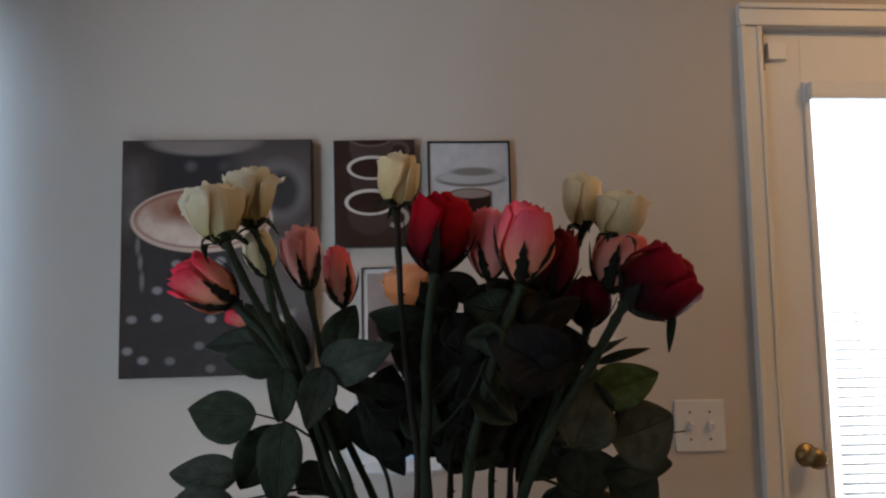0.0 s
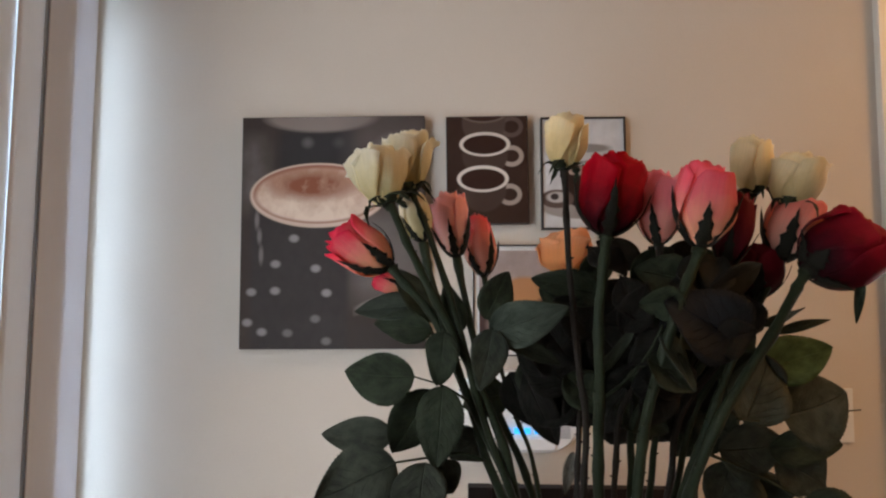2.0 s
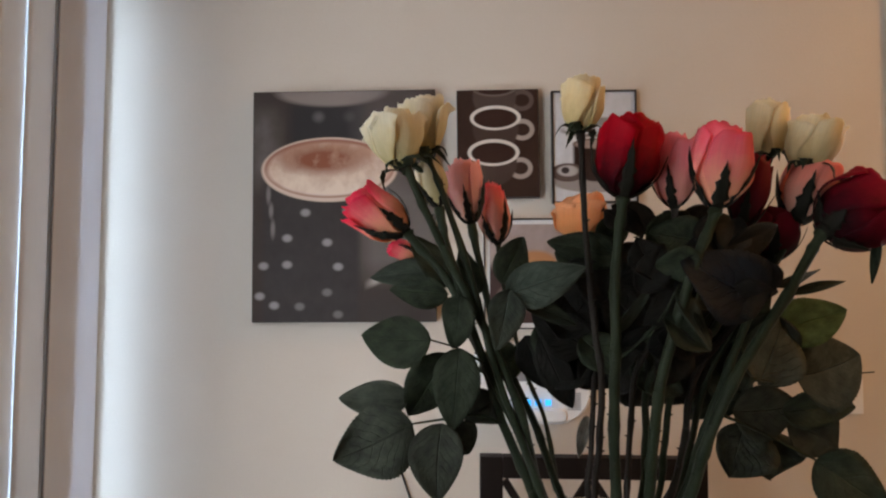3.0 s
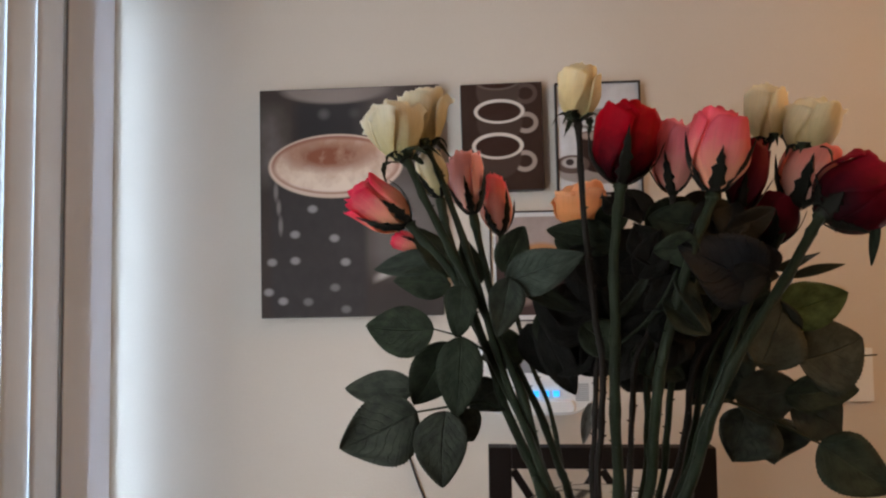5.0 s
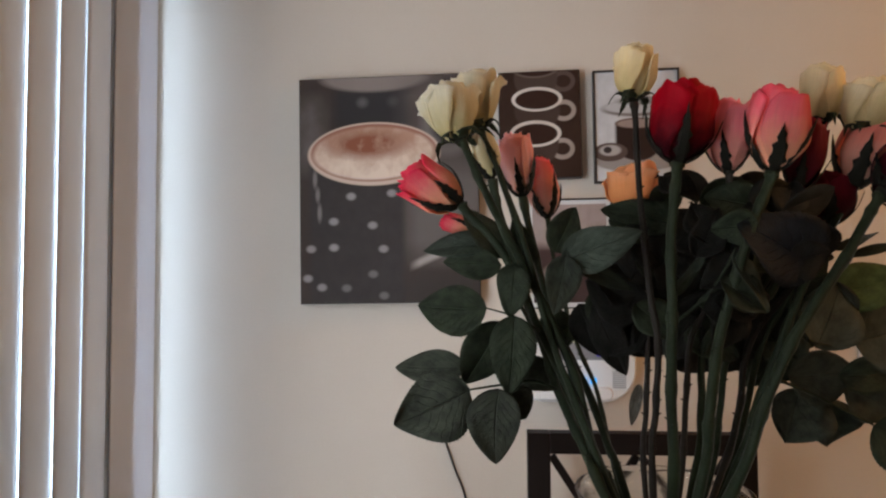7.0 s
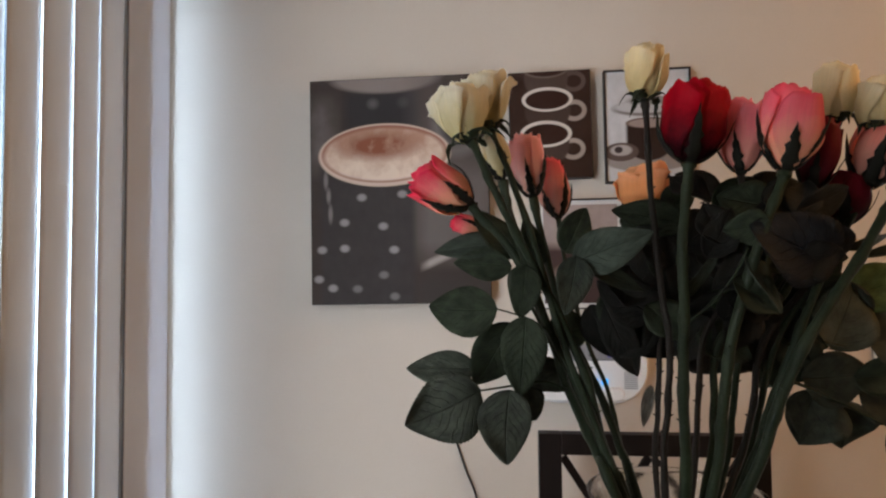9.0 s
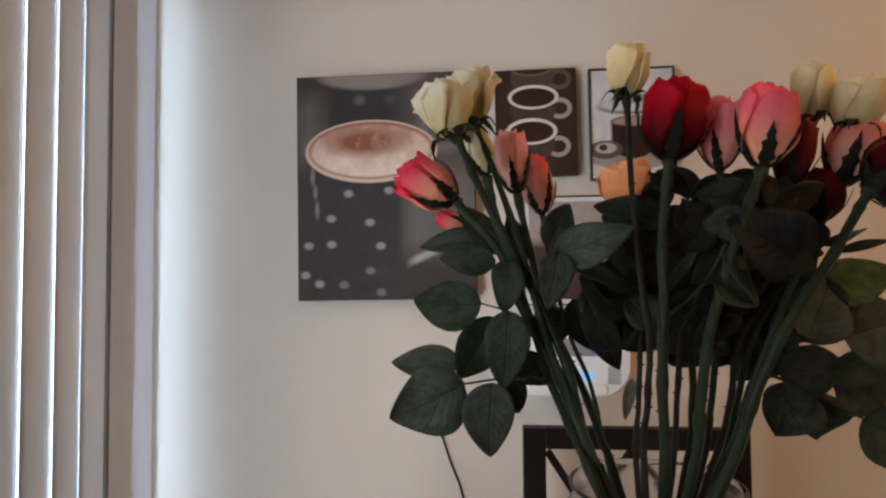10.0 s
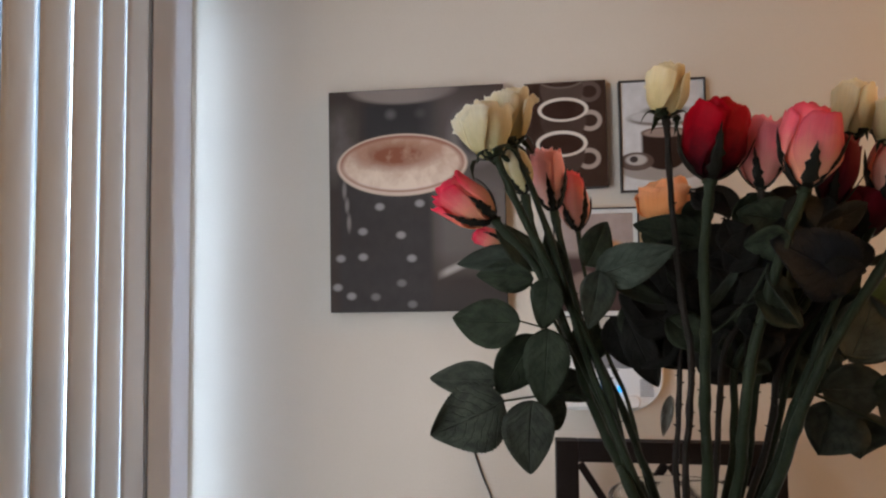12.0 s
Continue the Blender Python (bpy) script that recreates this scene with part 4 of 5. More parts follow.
rose_4 = rose("peach rosebud with dark sepals", (-0.06, 1.18, 1.406), (-0.076, 1.18, 1.494), 0.0539, 0.18, PEACH, [(-0.049, 1.178, 1.349), (-0.023, 1.174, 1.245), (0.02, 1.172, 1.149), (0.045, 1.17, 1.077), (0.063, 1.14, 1.023), (0.12, 1.092, 0.785)], seed=6, petals=10, stem_r=0.0042, belly=0.68, neck=0.92)
rose_5 = rose("coral rosebud with dark sepals", (-0.021, 1.25, 1.384), (-0.031, 1.25, 1.472), 0.0503, 0.05, CORAL, [(-0.014, 1.247, 1.327), (0.015, 1.242, 1.209), (0.044, 1.237, 1.13), (0.062, 1.17, 1.012), (0.121, 1.074, 0.785)], stem_r=0.0026, seed=7, petals=9, belly=0.5, neck=0.72)
rose_6 = rose("small pink rosebud half hidden by leaves", (-0.128, 1.2, 1.362), (-0.174, 1.2, 1.376), 0.030, 0.1, HOTPINK, [(-0.117, 1.2, 1.344), (-0.056, 1.2, 1.243), (0.01, 1.2, 1.106), (0.049, 1.16, 1.015), (0.128, 1.08, 0.785)], stem_r=0.0024, seed=8, petals=8)
rose_7 = rose("tall cream rosebud on a straight stem", (0.058, 1.035, 1.493), (0.06, 1.035, 1.554), 0.0483, 0.12, CREAM, [(0.06, 1.035, 1.463), (0.062, 1.035, 1.385), (0.07, 1.035, 1.29), (0.079, 1.035, 1.227), (0.077, 1.047, 1.15), (0.076, 1.06, 1.061), (0.114, 1.14, 0.785)], droop=0.9, seed=9, petals=10, belly=0.55, neck=0.95, stem_r=0.0031, stem_mat=STEMDARK)
rose_8 = rose("orange rose behind the front blooms", (0.078, 1.12, 1.38), (0.071, 1.12, 1.436), 0.0695, 0.34, ORANGE, [(0.082, 1.12, 1.345), (0.091, 1.12, 1.269), (0.089, 1.12, 1.219), (0.084, 1.12, 1.135), (0.08, 1.12, 1.042), (0.102, 1.098, 0.785)], seed=10, petals=14, sepals=0, belly=0.5, neck=0.92, stem_r=0.0028, stem_mat=STEMDARK)
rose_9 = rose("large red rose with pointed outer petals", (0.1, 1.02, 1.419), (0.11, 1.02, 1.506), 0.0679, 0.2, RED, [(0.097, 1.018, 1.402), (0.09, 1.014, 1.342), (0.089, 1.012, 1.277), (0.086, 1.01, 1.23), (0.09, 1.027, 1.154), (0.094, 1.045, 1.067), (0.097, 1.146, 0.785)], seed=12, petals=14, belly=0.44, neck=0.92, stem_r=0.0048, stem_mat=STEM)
rose_10 = rose("pale pink rosebud beside the red rose", (0.164, 1.05, 1.413), (0.164, 1.05, 1.496), 0.0532, 0.15, ROSEPINK, [(0.161, 1.048, 1.371), (0.141, 1.044, 1.274), (0.118, 1.05, 1.226), (0.115, 1.065, 1.147), (0.112, 1.08, 1.056), (0.085, 1.128, 0.785)], seed=13, petals=10, belly=0.6, neck=0.8, stem_r=0.0028, stem_mat=STEMDARK)
rose_11 = rose("large pink rose with a peach base", (0.191, 1.003, 1.406), (0.202, 1.003, 1.495), 0.0615, 0.1, PINK, [(0.185, 1.002, 1.387), (0.162, 1.001, 1.329), (0.135, 1.01, 1.23), (0.13, 1.027, 1.155), (0.124, 1.045, 1.067), (0.079, 1.14, 0.785)], seed=14, petals=13, belly=0.56, neck=0.8, stem_r=0.0048, stem_mat=STEM)
rose_12 = rose("dark red rosebud between pink blooms", (0.235, 1.045, 1.388), (0.253, 1.045, 1.471), 0.0452, 0.1, MAROON, [(0.228, 1.044, 1.354), (0.2, 1.042, 1.274), (0.139, 1.06, 1.225), (0.138, 1.08, 1.144), (0.131, 1.1, 1.05), (0.066, 1.116, 0.785)], seed=15, petals=10, belly=0.6, neck=0.8, stem_r=0.0035, stem_mat=STEM)
rose_13 = rose("cream rosebud at the back of the bunch", (0.284, 1.085, 1.473), (0.283, 1.085, 1.541), 0.0491, 0.15, CREAM, [(0.273, 1.081, 1.444), (0.253, 1.074, 1.403), (0.229, 1.068, 1.324), (0.173, 1.08, 1.223), (0.166, 1.105, 1.139), (0.158, 1.13, 1.04), (0.056, 1.092, 0.785)], droop=0.7, seed=16, petals=10, belly=0.6, neck=0.92, stem_r=0.0033, stem_mat=STEM)
rose_14 = rose("cream rose with pale translucent petals", (0.316, 1.065, 1.455), (0.329, 1.065, 1.516), 0.0569, 0.2, CREAM, [(0.305, 1.07, 1.418), (0.271, 1.079, 1.325), (0.217, 1.1, 1.221), (0.204, 1.125, 1.135), (0.183, 1.15, 1.034), (0.047, 1.08, 0.785)], seed=17, petals=12, droop=0.7, belly=0.62, neck=0.95, stem_r=0.0034, stem_mat=STEM)
rose_15 = rose("salmon rosebud leaning outwards", (0.307, 1.075, 1.396), (0.336, 1.075, 1.474), 0.0629, 0.1, SALMON, [(0.292, 1.07, 1.369), (0.253, 1.061, 1.3), (0.221, 1.06, 1.225), (0.195, 1.075, 1.146), (0.17, 1.09, 1.054), (0.053, 1.116, 0.785)], seed=18, petals=11, belly=0.66, neck=0.82, stem_r=0.0038, stem_mat=STEM)
rose_16 = rose("dark maroon rosebud low in the bunch", (0.285, 1.085, 1.354), (0.292, 1.085, 1.418), 0.0558, 0.1, MAROON, [(0.272, 1.083, 1.318), (0.2, 1.09, 1.222), (0.188, 1.105, 1.139), (0.166, 1.12, 1.044), (0.052, 1.098, 0.785)], seed=19, petals=10, belly=0.55, neck=0.8, stem_r=0.0033, stem_mat=STEMDARK)
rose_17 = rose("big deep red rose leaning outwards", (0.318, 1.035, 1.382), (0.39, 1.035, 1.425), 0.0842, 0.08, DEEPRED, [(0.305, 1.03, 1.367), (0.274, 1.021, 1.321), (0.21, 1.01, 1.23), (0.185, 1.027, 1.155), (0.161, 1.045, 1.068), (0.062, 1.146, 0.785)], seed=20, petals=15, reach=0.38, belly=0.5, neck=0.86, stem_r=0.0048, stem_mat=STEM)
rose_18 = rose("ivory rose with ruffled petals behind its twin", (-0.115, 1.1, 1.48), (-0.123, 1.1, 1.552), 0.061, 0.6, WHITE, [(-0.109, 1.1, 1.466), (-0.092, 1.1, 1.425), (-0.06, 1.1, 1.325), (-0.031, 1.1, 1.222), (0.001, 1.1, 1.135), (0.035, 1.1, 1.042), (0.136, 1.116, 0.785)], droop=0.8, seed=33, petals=16, stem_r=0.0036, belly=0.84, neck=0.96)
leaf(rose_2, (-0.138, 1.15, 1.179), (-0.234, 1.165, 1.178), 0.0462, 10, LEAFOLD)
leaf(rose_2, (-0.13, 1.1, 1.159), (-0.22, 1.08, 1.119), 0.0823, -5, LEAFOLD)
leaf(rose_2, (-0.095, 1.09, 1.162), (-0.1, 1.07, 1.079), 0.0622, 5, LEAFOLD)
leaf(rose_2, (-0.079, 1.1, 1.161), (-0.063, 1.1, 1.124), 0.0417, -20, LEAFOLD)
stalk(rose_2, [(-0.025, 1.115, 1.158), (-0.052, 1.105, 1.169), (-0.079, 1.1, 1.167), (-0.13, 1.1, 1.159)], 0.0017)
leaf(rose_1, (-0.109, 1.1, 1.258), (-0.198, 1.12, 1.259), 0.0619, -8, LEAF)
leaf(rose_1, (-0.075, 1.09, 1.249), (-0.084, 1.08, 1.156), 0.0558, 8, LEAF)
leaf(rose_1, (-0.091, 1.13, 1.239), (-0.138, 1.15, 1.153), 0.0642, -15, LEAF)
leaf(rose_1, (-0.074, 1.09, 1.311), (-0.083, 1.095, 1.248), 0.0454, 20, LEAF)
stalk(rose_1, [(-0.044, 1.1, 1.229), (-0.064, 1.1, 1.242), (-0.078, 1.1, 1.249), (-0.109, 1.1, 1.258)])
leaf(rose_4, (-0.021, 1.02, 1.318), (-0.034, 1.0, 1.258), 0.0381, -12, LEAFPALE)
leaf(rose_4, (-0.022, 1.03, 1.314), (0.05, 0.985, 1.341), 0.0477, 10, LEAFPALE)
leaf(rose_4, (-0.014, 1.035, 1.311), (0.053, 1.03, 1.285), 0.0254, -30, LEAF)
stalk(rose_4, [(-0.026, 1.15, 1.26), (-0.025, 1.08, 1.297), (-0.021, 1.025, 1.319)])
leaf(rose_5, (-0.025, 1.11, 1.326), (0.006, 1.13, 1.385), 0.0442, 10, LEAF)
leaf(rose_6, (-0.097, 1.16, 1.341), (-0.197, 1.18, 1.337), 0.0409, 25, LEAFPALE)
leaf(rose_6, (-0.09, 1.15, 1.312), (-0.169, 1.17, 1.313), 0.0449, -25, LEAF)
leaf(rose_6, (-0.081, 1.15, 1.323), (-0.139, 1.16, 1.389), 0.0431, 10, LEAF)
leaf(rose_3, (-0.052, 1.12, 1.311), (-0.076, 1.12, 1.372), 0.0356, -30, LEAF)
leaf(rose_5, (0.004, 1.14, 1.232), (-0.052, 1.14, 1.218), 0.0511, 15, LEAF)
leaf(rose_5, (-0.025, 1.13, 1.184), (-0.068, 1.14, 1.154), 0.0508, -15, LEAFOLD)
leaf(rose_8, (0.104, 1.05, 1.354), (0.024, 1.06, 1.373), 0.0393, -10, LEAF)
leaf(rose_8, (0.078, 1.06, 1.341), (0.035, 1.06, 1.364), 0.0395, 20, LEAF)
leaf(rose_7, (0.02, 1.1, 1.263), (0.062, 1.13, 1.168), 0.0411, 25, LEAFSHADED)
leaf(rose_7, (0.079, 1.1, 1.249), (0.011, 1.08, 1.29), 0.0548, -15, LEAFSHADED)
leaf(rose_7, (0.087, 1.12, 1.23), (0.015, 1.14, 1.207), 0.0505, 15, LEAFSHADED)
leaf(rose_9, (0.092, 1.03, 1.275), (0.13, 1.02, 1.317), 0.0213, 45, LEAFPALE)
leaf(rose_9, (0.09, 1.05, 1.309), (0.051, 1.05, 1.353), 0.0455, 10, LEAFSHADED)
leaf(rose_9, (0.097, 1.05, 1.327), (0.163, 1.07, 1.373), 0.0553, -10, LEAFSHADED)
leaf(rose_9, (0.111, 1.1, 1.235), (0.172, 1.13, 1.185), 0.0637, 0, LEAFSHADED)
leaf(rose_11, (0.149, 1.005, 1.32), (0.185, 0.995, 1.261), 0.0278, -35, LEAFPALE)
leaf(rose_11, (0.164, 1.08, 1.276), (0.127, 1.11, 1.221), 0.0621, -15, LEAFSHADED)
leaf(rose_11, (0.164, 1.06, 1.321), (0.118, 1.07, 1.341), 0.0531, 15, LEAFSHADED)
leaf(rose_11, (0.163, 1.08, 1.25), (0.213, 1.1, 1.196), 0.0658, 10, LEAFSHADED)
leaf(rose_10, (0.144, 1.12, 1.275), (0.099, 1.12, 1.33), 0.0641, 10, LEAFSHADED)
leaf(rose_10, (0.146, 1.14, 1.218), (0.204, 1.14, 1.246), 0.073, -10, LEAFSHADED)
leaf(rose_10, (0.146, 1.15, 1.245), (0.084, 1.15, 1.26), 0.0739, 10, LEAFSHADED)
leaf(rose_12, (0.207, 1.15, 1.217), (0.157, 1.17, 1.186), 0.0673, 10, LEAFSHADED)
leaf(rose_12, (0.207, 1.13, 1.247), (0.258, 1.13, 1.206), 0.0692, 10, LEAFSHADED)
leaf(rose_12, (0.218, 1.14, 1.274), (0.172, 1.14, 1.309), 0.0657, 10, LEAFSHADED)
leaf(rose_12, (0.21, 1.13, 1.26), (0.209, 1.13, 1.329), 0.062, -10, LEAFSHADED)
leaf(rose_13, (0.255, 1.15, 1.259), (0.215, 1.15, 1.288), 0.0665, 10, LEAFSHADED)
leaf(rose_13, (0.251, 1.16, 1.216), (0.213, 1.17, 1.172), 0.0677, -10, LEAFSHADED)
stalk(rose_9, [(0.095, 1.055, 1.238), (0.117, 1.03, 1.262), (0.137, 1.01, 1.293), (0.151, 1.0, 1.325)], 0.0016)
leaf(rose_14, (0.173, 1.13, 1.223), (0.238, 1.14, 1.18), 0.0581, 10, LEAFSHADED)
leaf(rose_16, (0.253, 1.14, 1.218), (0.208, 1.15, 1.154), 0.0617, -10, LEAF)
leaf(rose_16, (0.256, 1.12, 1.187), (0.236, 1.13, 1.247), 0.0573, 0, LEAFOLD)
leaf(rose_15, (0.265, 1.12, 1.16), (0.25, 1.12, 1.103), 0.057, 0, LEAFOLD)
leaf(rose_17, (0.285, 1.085, 1.271), (0.377, 1.09, 1.297), 0.0552, -5, LEAFFRESH)
leaf(rose_17, (0.311, 1.09, 1.218), (0.397, 1.1, 1.243), 0.0856, 5, LEAFOLD)
leaf(rose_17, (0.256, 1.06, 1.216), (0.3, 1.08, 1.293), 0.069, 0, LEAFOLD)
leaf(rose_17, (0.261, 1.03, 1.324), (0.327, 1.05, 1.34), 0.0126, 30, LEAF)
leaf(rose_17, (0.278, 1.03, 1.315), (0.352, 1.05, 1.333), 0.0113, -20, LEAF)
leaf(rose_17, (0.365, 1.02, 1.376), (0.357, 1.02, 1.327), 0.0098, 30, LEAF)
stalk(rose_17, [(0.235, 1.03, 1.226), (0.283, 1.07, 1.216), (0.312, 1.09, 1.218), (0.413, 1.11, 1.223)], 0.0012)
leaf(rose_15, (0.311, 1.12, 1.174), (0.404, 1.125, 1.177), 0.0493, 20, LEAF)
leaf(rose_15, (0.319, 1.13, 1.162), (0.39, 1.135, 1.125), 0.0684, -5, LEAFOLD)
leaf(rose_15, (0.276, 1.125, 1.156), (0.249, 1.12, 1.094), 0.0732, 0, LEAFOLD)
leaf(rose_15, (0.314, 1.15, 1.142), (0.311, 1.15, 1.083), 0.0714, 0, LEAFOLD)
leaf(rose_15, (0.351, 1.125, 1.116), (0.415, 1.09, 1.071), 0.0718, 0, LEAF)
leaf(rose_15, (0.247, 1.11, 1.176), (0.334, 1.12, 1.181), 0.0669, 10, LEAFOLD)
stalk(rose_15, [(0.219, 1.1, 1.178), (0.256, 1.1, 1.163), (0.292, 1.11, 1.146), (0.351, 1.125, 1.116)], 0.0017)
leaf(rose_16, (0.246, 1.12, 1.215), (0.218, 1.14, 1.157), 0.0568, 0, LEAF)
leaf(rose_16, (0.265, 1.13, 1.268), (0.294, 1.14, 1.205), 0.0643, 0, LEAF)
leaf(rose_14, (0.262, 1.16, 1.238), (0.214, 1.16, 1.267), 0.0664, 0, LEAF)
leaf(rose_8, (0.092, 1.19, 1.152), (0.082, 1.19, 1.096), 0.0160, 0, LEAFDRY)
# filler leaves; the shaded colours darken the middle of the bunch
leaf(rose_8, (0.144, 1.141, 1.27), (0.198, 1.122, 1.296), 0.054, 1, LEAF)
leaf(rose_10, (0.168, 1.083, 1.277), (0.22, 1.094, 1.249), 0.0549, -32, LEAFSHADED)
leaf(rose_11, (0.251, 1.092, 1.251), (0.215, 1.094, 1.297), 0.0416, -31, LEAFSHADED)
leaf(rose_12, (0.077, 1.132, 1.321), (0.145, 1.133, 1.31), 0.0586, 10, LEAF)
leaf(rose_13, (0.177, 1.21, 1.25), (0.115, 1.23, 1.234), 0.068, 15, LEAFSHADED)
leaf(rose_14, (0.12, 1.177, 1.324), (0.11, 1.198, 1.276), 0.0541, -8, LEAFSHADED)
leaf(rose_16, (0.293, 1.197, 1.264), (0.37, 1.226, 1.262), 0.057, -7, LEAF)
leaf(rose_9, (0.038, 1.082, 1.263), (0.055, 1.11, 1.312), 0.0472, 18, LEAFSHADED)
leaf(rose_7, (0.069, 1.182, 1.322), (0.118, 1.185, 1.292), 0.0495, -4, LEAFSHADED)
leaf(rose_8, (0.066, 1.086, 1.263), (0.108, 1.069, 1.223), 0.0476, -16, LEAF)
leaf(rose_10, (0.252, 1.099, 1.274), (0.234, 1.121, 1.213), 0.0491, 10, LEAFSHADED)
leaf(rose_11, (0.062, 1.178, 1.284), (0.074, 1.166, 1.232), 0.0518, -30, LEAFSHADED)
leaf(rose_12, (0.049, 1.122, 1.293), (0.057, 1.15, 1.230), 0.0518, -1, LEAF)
leaf(rose_13, (0.191, 1.197, 1.216), (0.21, 1.182, 1.172), 0.0623, -22, LEAFSHADED)
leaf(rose_14, (0.234, 1.194, 1.249), (0.259, 1.189, 1.181), 0.0583, -28, LEAFSHADED)
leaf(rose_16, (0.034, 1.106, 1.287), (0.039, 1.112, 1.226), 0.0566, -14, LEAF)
leaf(rose_9, (0.076, 1.148, 1.26), (0.134, 1.155, 1.238), 0.0602, -15, LEAFSHADED)
leaf(rose_7, (0.256, 1.132, 1.325), (0.306, 1.113, 1.318), 0.044, -9, LEAFSHADED)
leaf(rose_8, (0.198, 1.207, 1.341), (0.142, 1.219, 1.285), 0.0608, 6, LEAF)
leaf(rose_10, (0.073, 1.168, 1.356), (0.15, 1.139, 1.345), 0.0624, 10, LEAFSHADED)
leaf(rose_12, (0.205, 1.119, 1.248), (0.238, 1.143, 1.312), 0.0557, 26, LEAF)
leaf(rose_13, (0.139, 1.157, 1.232), (0.189, 1.162, 1.278), 0.052, 8, LEAFSHADED)
leaf(rose_14, (0.056, 1.172, 1.259), (0.145, 1.186, 1.261), 0.0533, 6, LEAFSHADED)
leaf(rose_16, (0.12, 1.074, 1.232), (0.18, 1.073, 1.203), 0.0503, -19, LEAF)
leaf(rose_9, (0.192, 1.106, 1.28), (0.13, 1.094, 1.323), 0.0419, 12, LEAFSHADED)
leaf(rose_7, (0.081, 1.132, 1.332), (0.14, 1.121, 1.365), 0.0591, 12, LEAFSHADED)
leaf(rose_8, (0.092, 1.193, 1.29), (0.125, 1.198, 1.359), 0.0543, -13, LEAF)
leaf(rose_10, (0.071, 1.17, 1.28), (0.112, 1.156, 1.338), 0.0629, -23, LEAFSHADED)
leaf(rose_11, (0.15, 1.158, 1.315), (0.16, 1.147, 1.261), 0.0536, 24, LEAFSHADED)
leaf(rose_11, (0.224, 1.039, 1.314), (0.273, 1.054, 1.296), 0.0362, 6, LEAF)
leaf(rose_12, (0.135, 1.018, 1.266), (0.192, 1.039, 1.26), 0.0351, -24, LEAFSHADED)
leaf(rose_10, (0.12, 1.026, 1.374), (0.087, 1.047, 1.413), 0.0455, 41, LEAFSHADED)
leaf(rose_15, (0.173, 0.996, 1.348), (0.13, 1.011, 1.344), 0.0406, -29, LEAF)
leaf(rose_13, (0.135, 1.026, 1.33), (0.117, 1.025, 1.377), 0.0464, 26, LEAFSHADED)
leaf(rose_11, (0.2, 1.001, 1.364), (0.262, 1.013, 1.385), 0.0406, 37, LEAFSHADED)
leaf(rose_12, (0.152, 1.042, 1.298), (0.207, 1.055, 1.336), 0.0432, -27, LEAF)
leaf(rose_10, (0.178, 1.006, 1.262), (0.151, 1.035, 1.302), 0.0483, 43, LEAFSHADED)
leaf(rose_15, (0.169, 1.038, 1.265), (0.133, 1.022, 1.216), 0.0403, -5, LEAFSHADED)
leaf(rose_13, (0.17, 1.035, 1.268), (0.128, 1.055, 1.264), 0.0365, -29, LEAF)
leaf(rose_11, (0.139, 1.021, 1.266), (0.178, 1.043, 1.233), 0.0463, 17, LEAFSHADED)
leaf(rose_12, (0.205, 1.006, 1.308), (0.247, 1.001, 1.319), 0.0415, 21, LEAFSHADED)
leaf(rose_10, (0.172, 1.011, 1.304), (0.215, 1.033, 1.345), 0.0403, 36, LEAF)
leaf(rose_15, (0.125, 1.024, 1.257), (0.185, 1.03, 1.266), 0.0378, 0, LEAFSHADED)
leaf(rose_13, (0.172, 1.015, 1.375), (0.232, 1.023, 1.384), 0.0467, -1, LEAFSHADED)
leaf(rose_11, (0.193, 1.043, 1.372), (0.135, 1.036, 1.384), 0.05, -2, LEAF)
leaf(rose_12, (0.115, 1.019, 1.317), (0.14, 1.008, 1.367), 0.0388, 11, LEAFSHADED)
leaf(rose_10, (0.204, 1.005, 1.358), (0.22, 1.019, 1.398), 0.0374, -16, LEAFSHADED)
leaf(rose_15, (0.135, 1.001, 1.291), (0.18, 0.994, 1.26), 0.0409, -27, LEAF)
leaf(rose_13, (0.164, 1.021, 1.316), (0.12, 1.012, 1.284), 0.0366, 12, LEAFSHADED)
leaf(rose_17, (0.239, 1.01, 1.305), (0.154, 0.985, 1.348), 0.0761, -8, LEAFDEEPSHADE)
leaf(rose_17, (0.239, 1.02, 1.309), (0.217, 1.03, 1.37), 0.065, 14, LEAFDEEPSHADE)
leaf(rose_12, (0.224, 1.04, 1.371), (0.156, 1.02, 1.321), 0.0593, 12, LEAFDEEPSHADE)
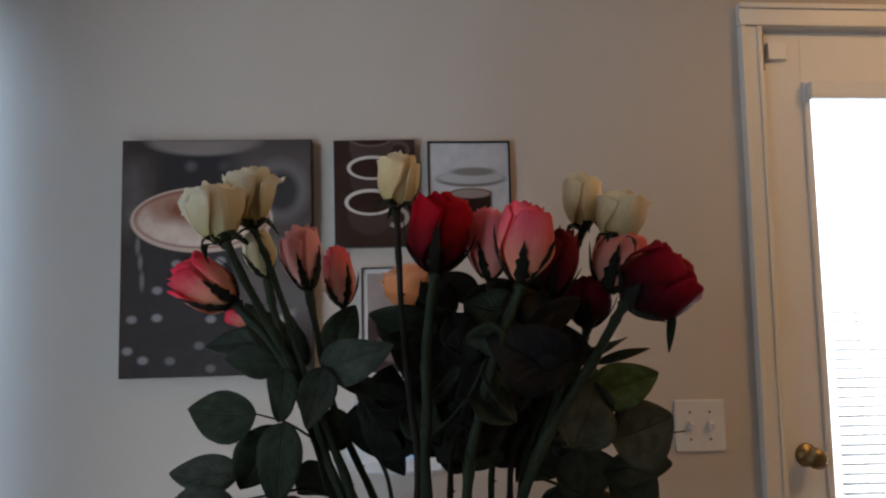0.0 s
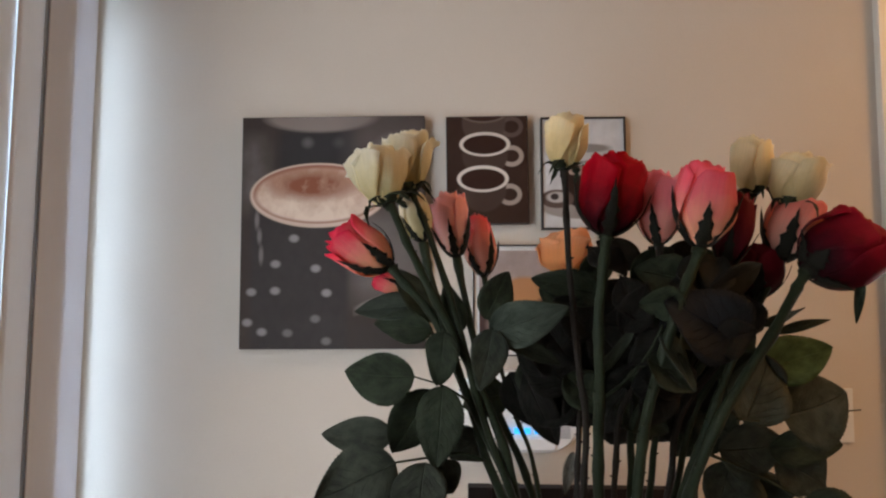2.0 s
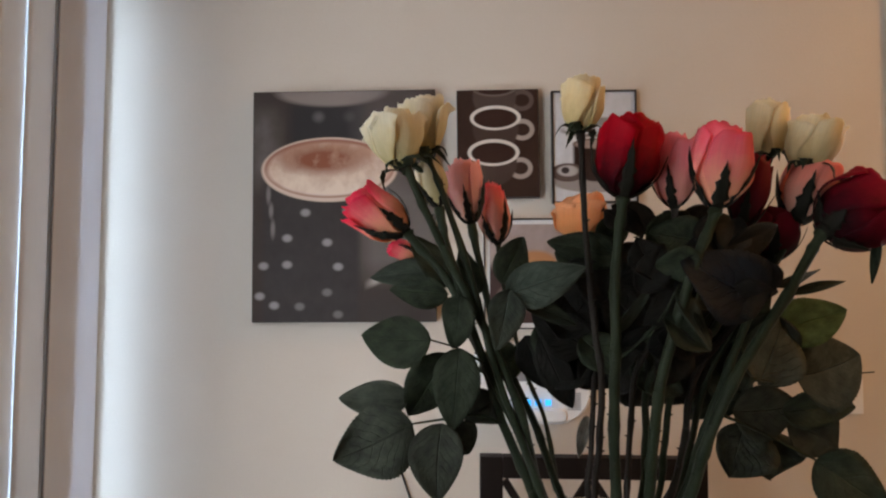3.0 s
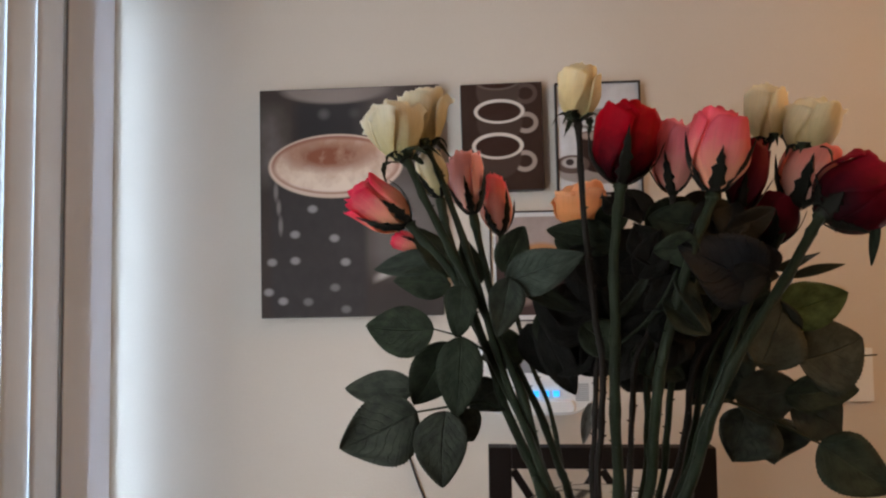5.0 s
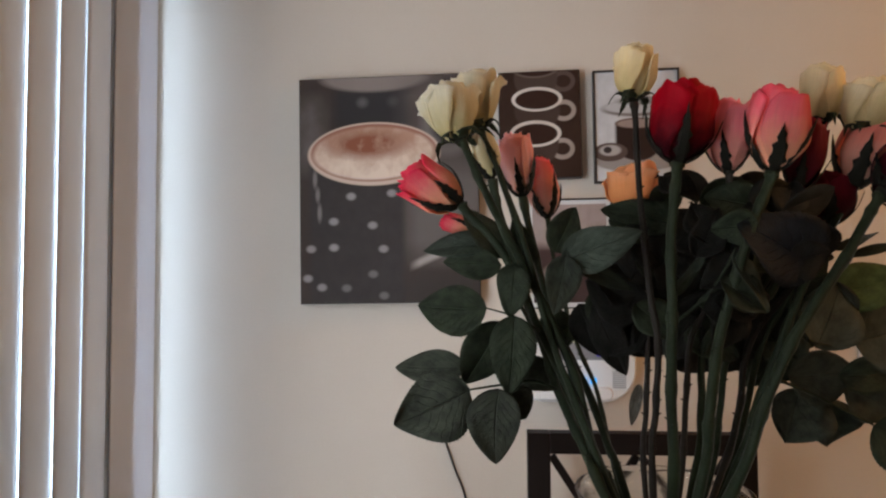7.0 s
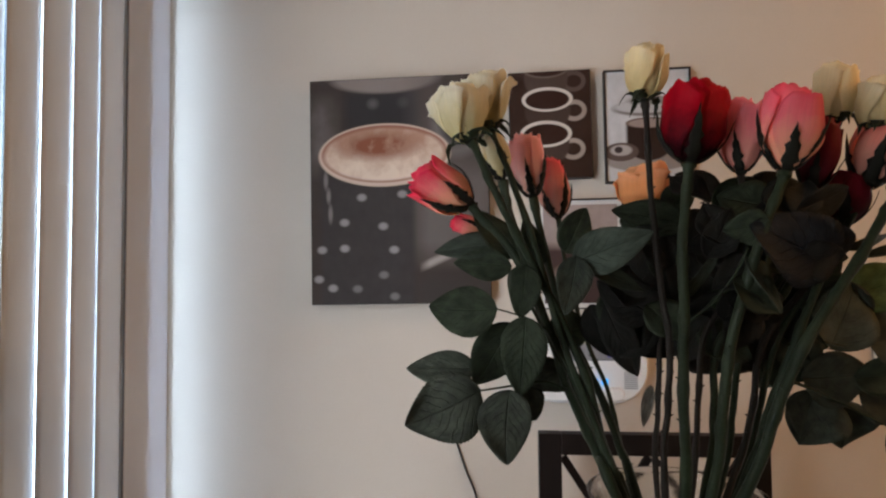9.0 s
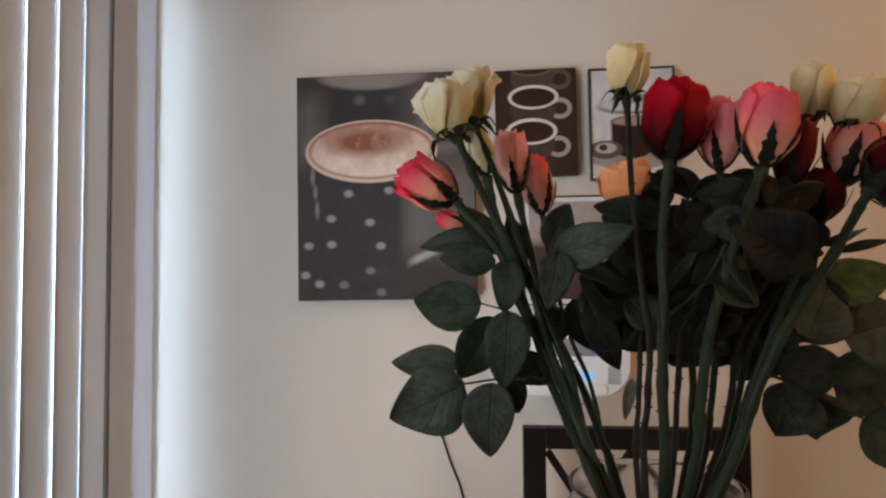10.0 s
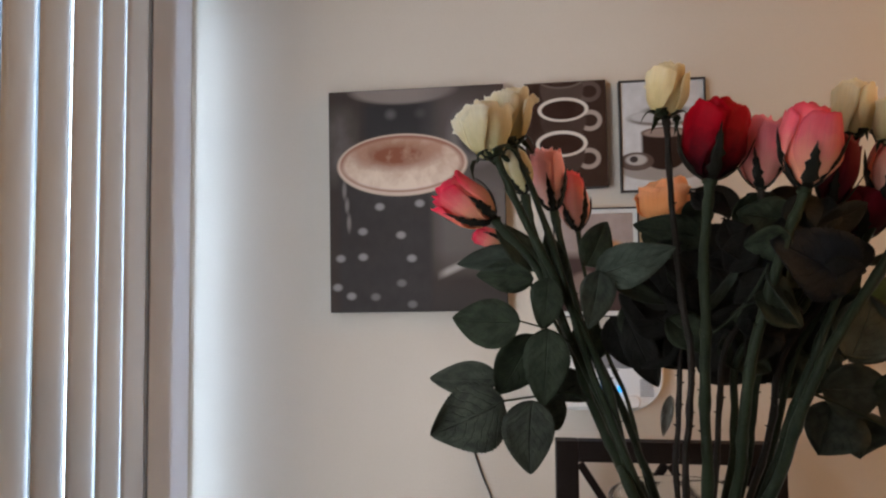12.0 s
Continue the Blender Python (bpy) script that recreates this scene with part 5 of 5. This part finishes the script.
leaf(rose_15, (0.288, 1.09, 1.291), (0.267, 1.09, 1.217), 0.0745, 6, LEAFOLD)
leaf(rose_10, (0.077, 1.12, 1.245), (0.105, 1.13, 1.195), 0.0502, -10, LEAFSHADED)
leaf(rose_11, (0.132, 1.081, 1.25), (0.102, 1.095, 1.196), 0.0504, 28, LEAFSHADED)
leaf(rose_12, (0.173, 1.13, 1.225), (0.137, 1.14, 1.175), 0.0537, 10, LEAFSHADED)
leaf(rose_9, (0.108, 1.12, 1.238), (0.072, 1.15, 1.196), 0.056, 0, LEAFSHADED)
leaf(rose_10, (0.152, 1.09, 1.387), (0.107, 1.1, 1.421), 0.0395, 12, LEAFSHADED)
leaf(rose_12, (0.188, 1.1, 1.384), (0.24, 1.11, 1.422), 0.0401, -14, LEAFSHADED)
leaf(rose_11, (0.135, 1.06, 1.374), (0.191, 1.07, 1.407), 0.0393, 18, LEAF)
leaf(rose_13, (0.214, 1.11, 1.374), (0.174, 1.12, 1.415), 0.0406, -10, LEAFSHADED)
leaf(rose_15, (0.249, 1.1, 1.37), (0.218, 1.11, 1.418), 0.0345, 20, LEAF)
leaf(rose_9, (0.081, 1.07, 1.37), (0.126, 1.08, 1.402), 0.0359, 8, LEAF)
leaf(rose_14, (0.228, 1.09, 1.367), (0.271, 1.1, 1.394), 0.0355, 10, LEAFSHADED)
leaf(rose_7, (0.004, 1.12, 1.261), (0.035, 1.132, 1.195), 0.0411, 10, LEAFSHADED)
leaf(rose_8, (0.037, 1.13, 1.249), (0.063, 1.142, 1.183), 0.0388, -14, LEAFSHADED)
leaf(rose_9, (0.067, 1.12, 1.246), (0.092, 1.132, 1.196), 0.0426, 8, LEAFSHADED)
leaf(rose_10, (0.098, 1.13, 1.239), (0.13, 1.142, 1.192), 0.0417, -10, LEAFSHADED)
leaf(rose_12, (0.145, 1.14, 1.227), (0.173, 1.152, 1.188), 0.0393, 14, LEAFSHADED)
leaf(rose_16, (0.193, 1.13, 1.228), (0.22, 1.142, 1.185), 0.0402, -8, LEAFSHADED)
